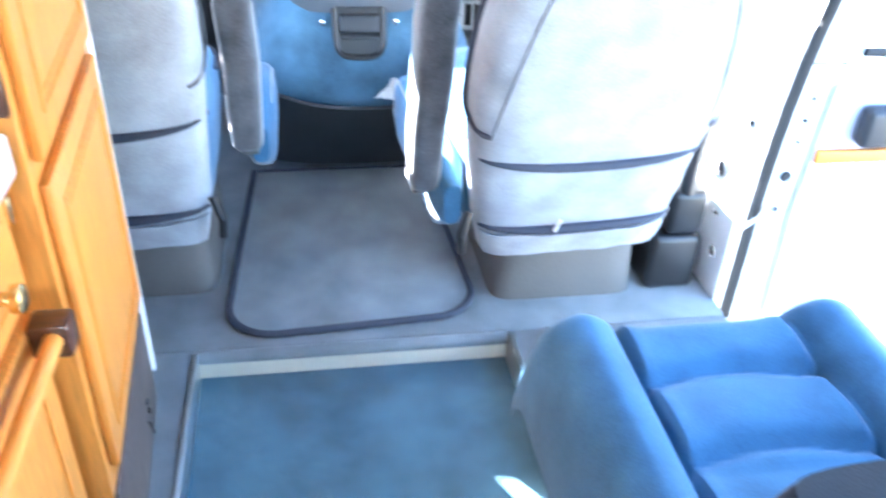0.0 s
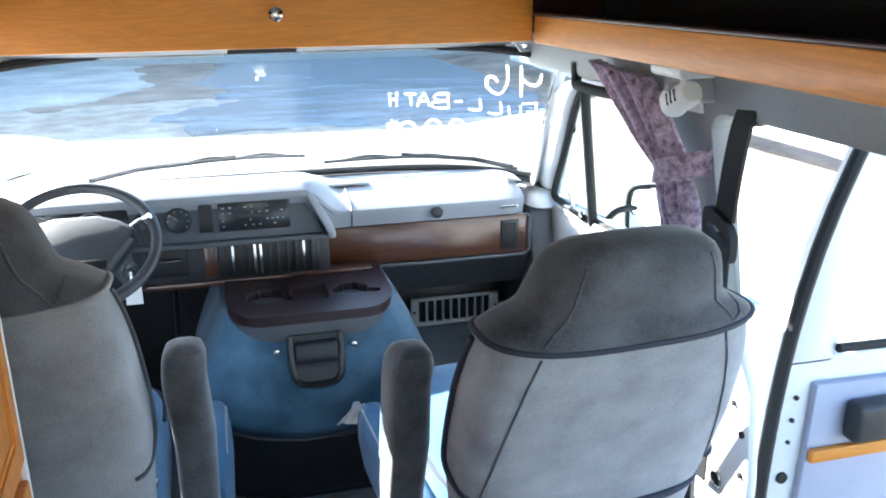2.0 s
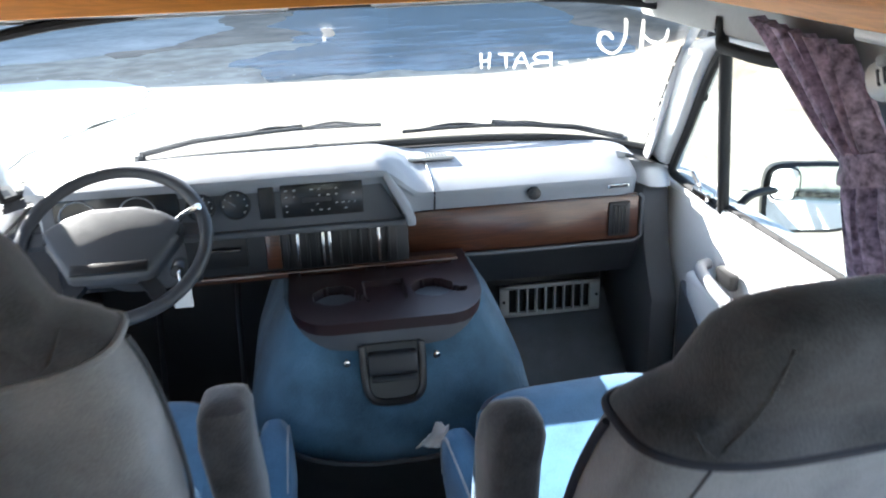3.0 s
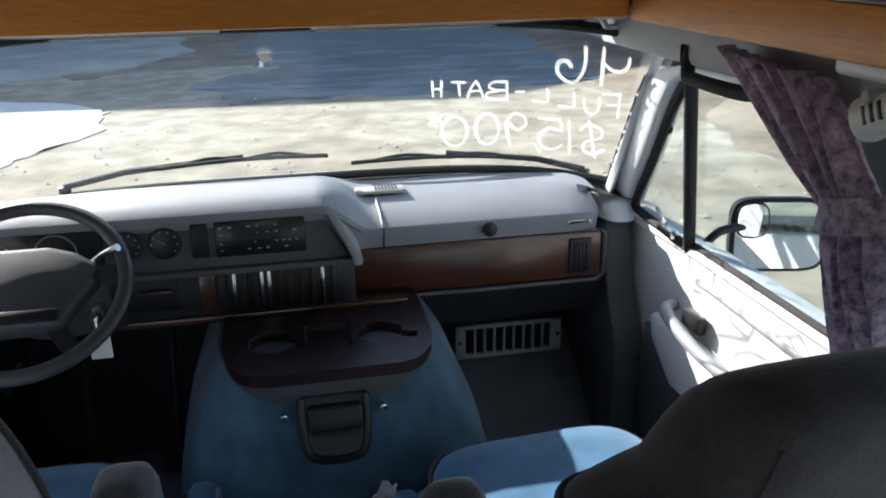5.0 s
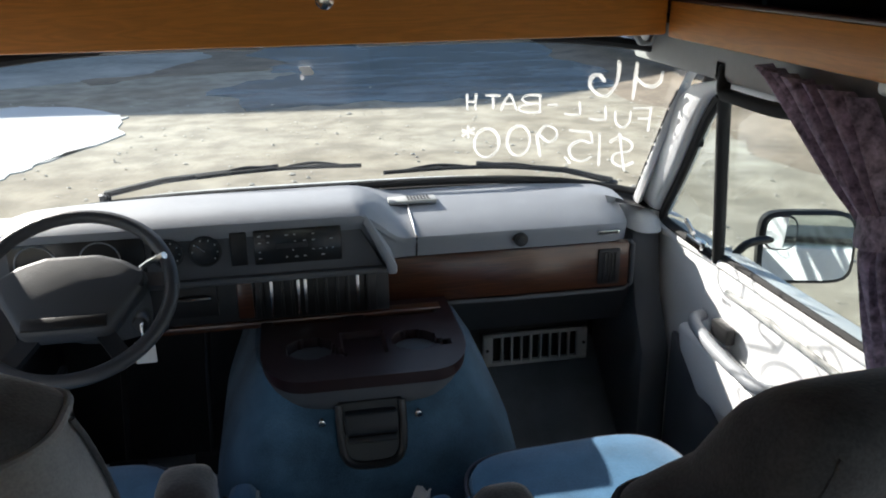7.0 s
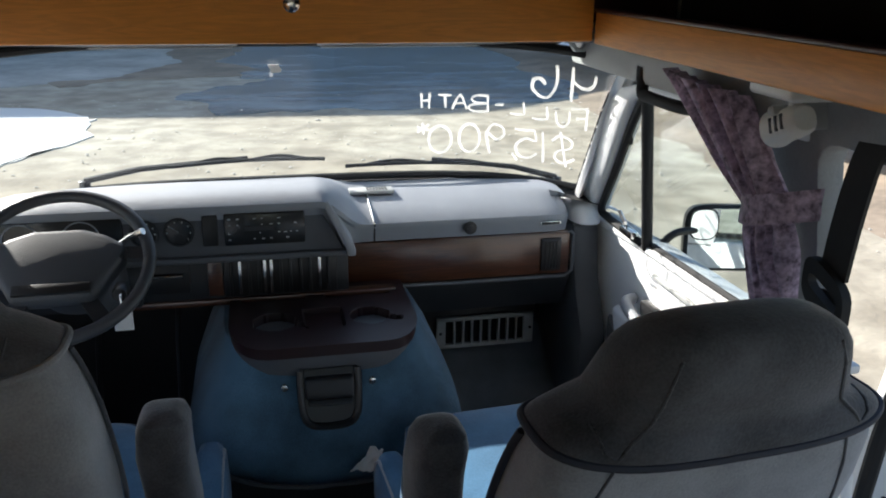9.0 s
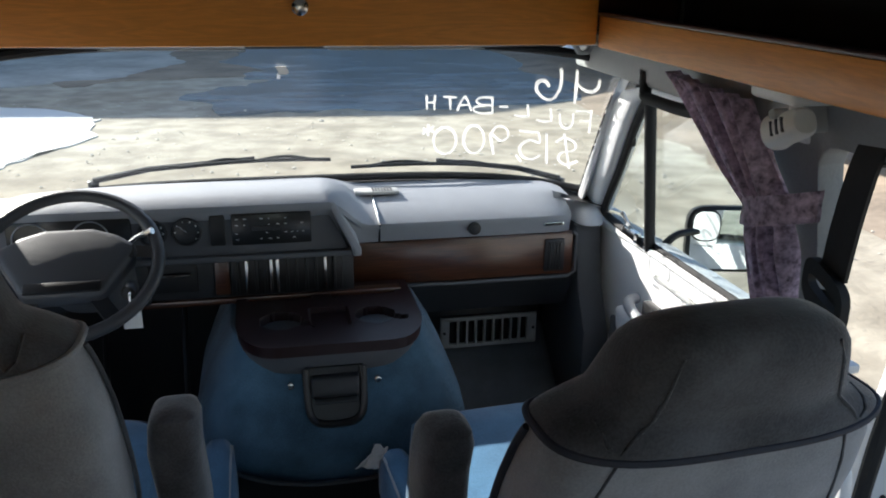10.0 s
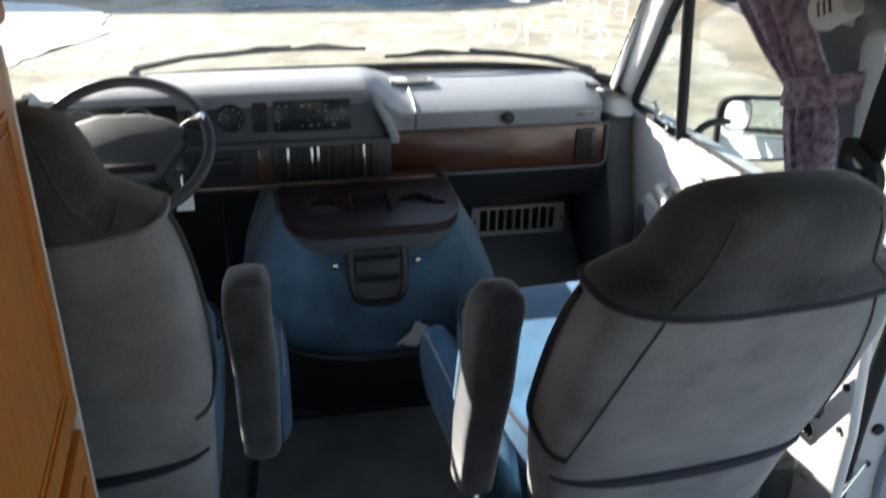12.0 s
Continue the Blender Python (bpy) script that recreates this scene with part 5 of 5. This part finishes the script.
    part("arm_hinge", disc(ax - 0.02, at + 0.11 + 0.23 * (0.42 - low), low - 0.005, 0.024, 0.04, "x", 16), M_BLACK, arm)
    part("tilt_lever", tube([(cx + inner * 0.25, cy + 0.09, 0.35), (cx + inner * 0.27, cy + 0.07, 0.30), (cx + inner * 0.265, cy + 0.08, 0.25)], 0.011, 8), M_BLACK, s, "black tilt lever")
    s.rotation_euler = (0, 0, yaw)
    return s


captain_seat(0.632, 1.735, 0.675, 2.135, 0.425, 0.0, radians(4), -0.085, -1, "pale grey velour captain's seat with blue cushion beside the open door")
captain_seat(-0.445, 1.835, -0.42, 2.24, 0.20, 0.066, 0.0, 0.0, 1, "pale grey velour driver's seat with blue cushion behind the wheel")


# ---- blue swivel chair by the doorway ----
def side_chair():
    s = thing("swivel_chair", (0.77, 1.1, 0.0), "blue velour swivel chair with tufted seat and grey back", "chair")
    part("pedestal", loft([super_ring(0.78, 1.08, z, h, h, 24, 6) for z, h in ((0.0, 0.17), (0.01, 0.17), (0.2, 0.13), (0.22, 0.13))]), M_PEDESTAL, s)
    base = part("seat_base", loft([super_ring(0.765, 1.07, z, hx, hy, 40, 4.5) for z, hx, hy in ((0.21, 0.26, 0.24), (0.23, 0.29, 0.265), (0.33, 0.305, 0.275), (0.36, 0.30, 0.27))]), M_VELOUR, s, "grey velour seat base")

    def seat(u, v):
        x = 0.44 + 0.64 * u
        y = 0.78 + 0.585 * v
        c = (x - 0.76) / 0.32
        z = 0.392 + 0.058 * math.exp(-((abs(c) - 0.72) / 0.22) ** 2)
        for seam in (0.36, 0.66):
            z -= 0.020 * math.exp(-((v - seam - 0.05 * (1 - (c / 0.5) ** 2)) / 0.028) ** 2) * (1 if abs(c) < 0.52 else 0)
        z -= 0.026 * math.exp(-((abs(c) - 0.50) / 0.035) ** 2)
        z += 0.014 * math.sin(math.pi * min(1, max(0, (v % 0.33) / 0.33))) * (1 if abs(c) < 0.5 else 0)
        edge = max(0, (v - 0.86) / 0.14)
        z -= 0.08 * edge ** 2.2
        side = max(0, (abs(c) - 0.86) / 0.14)
        z -= 0.11 * side ** 2.0
        return (x, y + 0.012 * math.cos(c * 2.2), z)
    part("seat_cushion", solid_sheet(seat, 80, 64, (0, 0, -0.055)), M_BLUE, s, "tufted blue velour cushion")
    back = part("backrest", loft([super_ring(0.84, 0.80 - 0.05 * k, 0.33 + 0.29 * k, 0.29 - 0.03 * k * k, 0.085 - 0.035 * k * k, 32, 4) for k in (0, 0.3, 0.6, 0.85, 0.95, 1.0)]), M_CHARCOAL, s, "charcoal velour backrest")
    s.location += Vector((-0.056, -0.005, 0.0))
    return s


side_chair()

# ---- galley and tall cupboard ----
A0, A1 = Vector((-0.305, 1.17, 0)), Vector((-0.338, 1.665, 0))
AD = (A1 - A0).normalized()
AN = Vector((AD.y, -AD.x, 0))


def face(u, z, out=0.0):
    return A0 + AD * u + AN * out + Vector((0, 0, z))


def slab(u0, u1, z0, z1, o0, o1, r=0.004):
    bm = box(u0, u1, -o1, -o0, z0, z1, r)
    m = Matrix.Identity(4)
    m[0][0], m[1][0] = AD.x, AD.y
    m[0][1], m[1][1] = -AN.x, -AN.y
    m.translation = A0
    bmesh.ops.transform(bm, matrix=m, verts=bm.verts)
    return bm


def panel_door(parent, u0, u1, z0, z1):
    d = part("door", slab(u0, u1, z0, z1, 0.001, 0.016, 0.005), M_OAK_Z, parent, "honey oak door with a moulded groove")
    for k, (m, w) in enumerate(((0.045, 0.008), (0.062, 0.005))):
        a, b, c, e = u0 + m, u1 - m, z0 + m, z1 - m
        ring = bmesh.new()
        for q in ((a, b, c, c + w), (a, b, e - w, e), (a, a + w, c, e), (b - w, b, c, e)):
            join(ring, slab(*q, 0.014, 0.0195 - 0.001 * k, 0.002))
        part("moulding", ring, M_OAK_Z, d)
    return d


tall = thing("tall_cupboard", (-0.5, 1.4, 0.0), "honey oak cupboard with moulded doors beside the driver's seat", "cupboard")
poly = [(A0.x, A0.y), (A1.x, A1.y), (-0.785, 1.665), (-0.785, 1.17)]
part("carcass", prism(poly, "z", 0.235, 1.295, 0.004), M_OAK_Z, tall)
panel_door(tall, 0.02, 0.475, 0.825, 1.282)
panel_door(tall, 0.02, 0.475, 0.29, 0.795)
crown = [(p[0] + dx, p[1] + dy) for p, (dx, dy) in zip(poly, ((0.022, -0.02), (0.018, 0.022), (0, 0.022), (0, -0.02)))]
part("crown", prism(crown, "z", 1.311, 1.343, 0.008), M_OAK_X, tall)
part("crown_step", prism([(p[0] + dx * .5, p[1] + dy * .5) for p, (dx, dy) in zip(poly, ((0.022, -0.02), (0.018, 0.022), (0, 0.022), (0, -0.02)))], "z", 1.295, 1.312, 0.003), M_OAK_X, tall)
part("edge_trim", tube([face(0.502, 1.29, 0.004), face(0.502, 0.07, 0.004)], 0.008, 8), M_WHITE, tall, "white plastic edge trim")
part("plinth", slab(0.02, 0.495, -0.07, 0.232, -0.01, 0.004, 0.003), M_BROWNVINYL, tall, "brown vinyl plinth")
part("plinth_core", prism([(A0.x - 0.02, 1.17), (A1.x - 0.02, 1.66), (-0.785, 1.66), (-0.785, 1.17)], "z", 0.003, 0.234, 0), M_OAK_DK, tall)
for k in range(5):
    part("scuff", tube([face(0.36 + 0.012 * math.sin(k * 2.1), 0.10 - 0.022 * k, 0.0055), face(0.37 + 0.012 * math.cos(k * 1.7), 0.09 - 0.022 * k, 0.0055)], 0.0045, 6), M_BLACK, tall)
part("edge_band", box(-0.322, -0.306, 1.157, 1.1685, 0.90, 1.295, 0.002), M_WALNUT, tall, "dark edge band")
part("bronze_panel", box(-0.785, -0.323, 1.159, 1.1685, 0.90, 1.295, 0.001), M_TAN, tall, "glossy bronze end panel")

gal = thing("base_cabinet", (-0.5, 0.5, 0.0), "honey oak kitchen base cabinet with drawers", "cabinet")
part("carcass", box(-0.785, -0.272, -1.2, 1.078, 0.06, 0.895, 0.004), M_OAK_Z, gal)
for y0, y1 in ((0.45, 1.075), (-0.3, 0.43)):
    dr = part("drawer", box(-0.273, -0.254, y0, y1, 0.70, 0.85, 0.005), M_OAK_Y, gal, "honey oak drawer front")
    part("drawer_moulding", box(-0.2545, -0.250, y0 + 0.03, y1 - 0.03, 0.725, 0.735, 0.002, 2, box(-0.2545, -0.250, y0 + 0.03, y1 - 0.03, 0.815, 0.825, 0.002)), M_OAK_Y, dr)
    kb = part("knob", disc(-0.254, y1 - 0.10, 0.765, 0.008, 0.02, "x", 14), M_BRASS, dr, "brass knob")
    part("knob_head", disc(-0.237, y1 - 0.10, 0.765, 0.017, 0.016, "x", 20, rim=0.35), M_BRASS, kb)
    dd = part("door", box(-0.273, -0.254, y0, y1, 0.08, 0.675, 0.005), M_OAK_Z, gal, "honey oak door")
    for q in ((y0 + 0.05, y1 - 0.05, 0.135, 0.143), (y0 + 0.05, y1 - 0.05, 0.61, 0.618), (y0 + 0.05, y0 + 0.058, 0.135, 0.618), (y1 - 0.058, y1 - 0.05, 0.135, 0.618)):
        part("moulding", box(-0.2545, -0.249, *q, 0.002), M_OAK_Z, dd)
part("towel_rail", tube([(-0.225, 1.03, 0.660), (-0.225, 0.45, 0.660)], 0.012, 10), M_OAK_Y, gal, "turned oak rail")
part("rail_block", box(-0.255, -0.205, 1.028, 1.07, 0.63, 0.68, 0.006), M_WALNUT, gal, "dark wood rail block")
part("hinge", box(-0.256, -0.25, 1.072, 1.09, 0.80, 0.835, 0.002), M_BRASS, gal)
gal.location += Vector((-0.07, 0.05, -0.02))
wt = thing("worktop", (-0.5, 0.5, 0.9), "off-white worktop with a metal edge", "worktop")
part("slab", box(-0.785, -0.262, -1.2, 1.086, 0.897, 0.928, 0.004), M_COUNTER, wt)
part("front_edge", box(-0.262, -0.236, -1.2, 1.086, 0.885, 0.940, 0.006), M_WHITE, wt, "white rounded front edge")
part("metal_edge", box(-0.296, -0.268, -1.2, 1.080, 0.928, 0.943, 0.003), M_ALU, wt, "aluminium edge strip")
for y in (0.6, 0.75, 0.9, 1.04):
    part("rivet", box(-0.288, -0.276, y, y + 0.02, 0.943, 0.948, 0.002), M_PLASTIC_DK, wt)
st = thing("stove", (-0.53, 0.7, 0.93), "black gas hob with a wire pan grate", "stove")
part("hob_plate", box(-0.76, -0.305, 0.35, 1.05, 0.929, 0.938, 0.003), M_BLACK, st)
for y in (0.52, 0.86):
    b = part("burner", disc(-0.52, y, 0.938, 0.05, 0.022, "z", 24), M_ALU, st, "round metal burner")
    part("burner_cap", disc(-0.52, y, 0.960, 0.035, 0.008, "z", 24), M_BLACK, b)
    for k in range(3):
        part("grate_bar", tube([(-0.64, y - 0.09 + 0.09 * k, 0.975), (-0.38, y - 0.09 + 0.09 * k, 0.975)], 0.005, 8), M_BLACK, st)
    part("grate_frame", tube([(-0.64, y - 0.1, 0.97), (-0.38, y - 0.1, 0.97), (-0.38, y + 0.1, 0.97), (-0.64, y + 0.1, 0.97), (-0.64, y - 0.1, 0.97)], 0.005, 8), M_ALU, st)
for k in range(3):
    part("hob_knob", disc(-0.34, 0.58 + 0.12 * k, 0.938, 0.018, 0.022, "z", 18), M_PLASTIC, st)

wt.location += Vector((-0.072, 0.06, -0.05))
st.location += Vector((-0.02, 0.07, -0.05))

# ---- overhead cabinets ----
oc = thing("overhead_cabinet", (0.11, 2.7, 1.33), "honey oak overhead cabinet across the cab front", "overhead cabinet")
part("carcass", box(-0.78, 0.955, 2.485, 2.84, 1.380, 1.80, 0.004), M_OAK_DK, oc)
od = part("door", box(-0.530, 0.756, 2.465, 2.484, 1.342, 1.75, 0.005), M_OAK_X, oc, "wide honey oak door")
kn = part("knob", disc(0.131, 2.443, 1.419, 0.009, 0.022, "y", 16), M_CHROME, od, "bright round knob")
part("knob_head", disc(0.131, 2.429, 1.419, 0.016, 0.016, "y", 20, rim=0.35), M_CHROME, kn)
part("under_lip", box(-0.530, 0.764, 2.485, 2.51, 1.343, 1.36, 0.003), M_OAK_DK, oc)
for side, xf, mt in (("right", 0.757, M_OAK_Y), ("left", -0.549, M_OAK_Y)):
    sh = thing("overhead_shelf", (xf, 1.5, 1.33), "open overhead shelf with an oak front rail and black lining", "shelf", "overhead shelves")
    sgn = 1 if side == "right" else -1
    xa, xb = (xf, xf + 0.018) if sgn > 0 else (xf, xf + 0.018)
    part("front_rail", box(xa, xb, -0.5, 2.463, 1.338, 1.403, 0.004), mt, sh, "honey oak rail")
    part("rail_cap", box(xa - 0.004, xb + 0.006, -0.5, 2.463, 1.403, 1.411, 0.003), M_OAK_DK, sh)
    wx = 0.955 if sgn > 0 else -0.785
    lo, hi = (xb, wx) if sgn > 0 else (wx, xa)
    part("shelf_board", box(lo, hi, -0.5, 2.463, 1.346, 1.358, 0.002), M_WALLGREY, sh)
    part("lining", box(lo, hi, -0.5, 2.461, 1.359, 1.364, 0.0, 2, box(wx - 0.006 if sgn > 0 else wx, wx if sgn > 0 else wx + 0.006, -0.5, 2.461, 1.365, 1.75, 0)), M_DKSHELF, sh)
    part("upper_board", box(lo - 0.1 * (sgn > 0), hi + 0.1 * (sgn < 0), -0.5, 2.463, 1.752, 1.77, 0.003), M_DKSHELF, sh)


# ---- curtain, lamp, belt and handle by the passenger ----
def curtain():
    s = thing("curtain", (1.0, 2.1, 0.7), "mauve crushed velvet curtain gathered with a tieback", "curtain")

    def cloth(u, v):
        """v runs from the top rail down; the cloth narrows to the tie and hangs on below."""
        z = 1.315 - 0.56 * v
        tie = 0.37
        if v < tie:
            k = (v / tie) ** 0.85
            y0, y1 = 2.24 + (2.02 - 2.24) * k, 1.97 + (1.90 - 1.97) * k
        else:
            k = (v - tie) / (1 - tie)
            y0, y1 = 2.02 + 0.01 * k, 1.90 + 0.025 * k
        pinch = math.exp(-((v - tie) / 0.06) ** 2)
        amp = (0.017 + 0.003 * math.sin(5 * v)) * (1 - 0.5 * pinch)
        w = u * 2 * math.pi * 6 + 0.8 * math.sin(3 * v + 2 * u)
        f = 1 - 2 * abs(math.sin(w / 2)) ** 0.9 + 0.12 * math.sin(u * 2 * math.pi * 13 + 2 * v)
        return (1.193 - 0.284 * z + amp * f - 0.012 * math.sin(math.pi * u), y0 + (y1 - y0) * u + 0.006 * math.sin(9 * v + 20 * u), z - 0.015 * u * (1 - v))
    part("cloth", solid_sheet(cloth, 144, 34, (0.003, 0, 0)), M_PURPLE, s)

    def band(u, v):
        y = 2.045 - 0.195 * u
        return (0.84 + 0.05 * (2 * u - 1) ** 2 + 0.004 * noise.noise((u * 6, v * 3, 1)), y, 1.075 + 0.052 * v + 0.05 * u - 0.008 * math.sin(math.pi * u))
    part("tieback", solid_sheet(band, 18, 4, (0.008, 0, 0)), M_PURPLE, s, "mauve velvet tieback")
    part("track", tube([(0.87, 2.30, 1.325), (0.87, 1.95, 1.33)], 0.008, 8), M_TRIM, s)
    return s


curtain()
lamp = thing("dome_lamp", (0.97, 2.02, 1.2), "white plastic swivel reading lamp under the shelf", "lamp")
part("base", box(0.90, 1.02, 1.94, 2.11, 1.292, 1.334, 0.014, 3), M_LENS, lamp)
LM = Matrix.Translation((0.955, 2.015, 1.235)) @ Matrix.Rotation(radians(-24), 4, "X")
part("shade", placed(loft([super_ring(0, y, 0, hx, hz, 24, 2.4, "y") for y, hx, hz in ((-0.055, 0.028, 0.026), (-0.045, 0.036, 0.034), (0.02, 0.038, 0.037), (0.05, 0.042, 0.042), (0.058, 0.036, 0.036))]), LM), M_LENS, lamp)
for y in (-0.028, -0.008, 0.012):
    part("slot", placed(box(-0.0395, -0.030, y, y + 0.007, -0.016, 0.018, 0.001), LM), M_PLASTIC_DK, lamp)
part("neck", tube([(0.96, 2.01, 1.295), (0.958, 2.012, 1.265)], 0.014, 10), M_LENS, lamp)
part("bracket", placed(box(-0.044, 0.044, -0.012, 0.012, 0.02, 0.042, 0.006), LM), M_TRIM, lamp)
lamp.location += Vector((-0.125, -0.145, 0.05))
lamp.scale = (0.68, 0.68, 0.68)
belt = thing("seat_belt", (1.0, 1.9, 0.6), "black seat belt with a plastic guide loop", "seat belt")


def ribbon(pts, hw, across, thick):
    rows = []
    a = Vector(across).normalized()
    for p in pts:
        p = Vector(p)
        rows.append([p - a * hw, p + a * hw, p + a * hw + Vector(thick), p - a * hw + Vector(thick)])
    return loft(rows)


part("cover", ribbon(curve_pts([(0.935, 1.800, 1.262), (0.925, 1.803, 1.22), (0.922, 1.815, 1.13), (0.925, 1.828, 1.035)], 6), 0.031, (0, 1, -0.18), (-0.007, 0, 0)), M_RUBBER, belt, "black belt sleeve")
part("anchor", disc(0.93, 1.80, 1.262, 0.038, 0.03, "x", 20), M_RUBBER, belt)
part("webbing", ribbon(curve_pts([(0.932, 1.835, 1.01), (0.94, 1.85, 0.93), (0.99, 1.92, 0.75), (1.055, 2.03, 0.32)], 6), 0.025, (0, 1, -0.12), (-0.004, 0, 0)), M_RUBBER, belt)
outer = [(1.828 + 0.052 * math.copysign(abs(math.cos(a)) ** 0.6, math.cos(a)), 1.012 + 0.040 * math.copysign(abs(math.sin(a)) ** 0.6, math.sin(a))) for a in [2 * math.pi * (k + 0.5) / 28 for k in range(28)]]
inner_slot = [(1.828 + (y - 1.828) * 0.72, 1.014 + (z - 1.012) * 0.30) for y, z in outer]
guide = frame_ring(outer, inner_slot, "x", 0.905, 0.921)
for v in guide.verts:
    v.co.z += 0.35 * (v.co.y - 1.828)
part("guide", guide, M_RUBBER, belt, "black slotted guide plate")
gh = thing("grab_handle", (0.93, 2.4, 1.25), "black grab handle over the passenger door", "handle")
part("grip", tube(curve_pts([(0.925, 2.462, 1.285), (0.915, 2.445, 1.240), (0.912, 2.40, 1.236), (0.912, 2.25, 1.238), (0.92, 2.15, 1.255)], 6), 0.013, 10), M_RUBBER, gh)
part("foot", box(0.915, 0.94, 2.44, 2.49, 1.255, 1.30, 0.008), M_RUBBER, gh)
gh.location += Vector((-0.055, -0.02, 0.0))
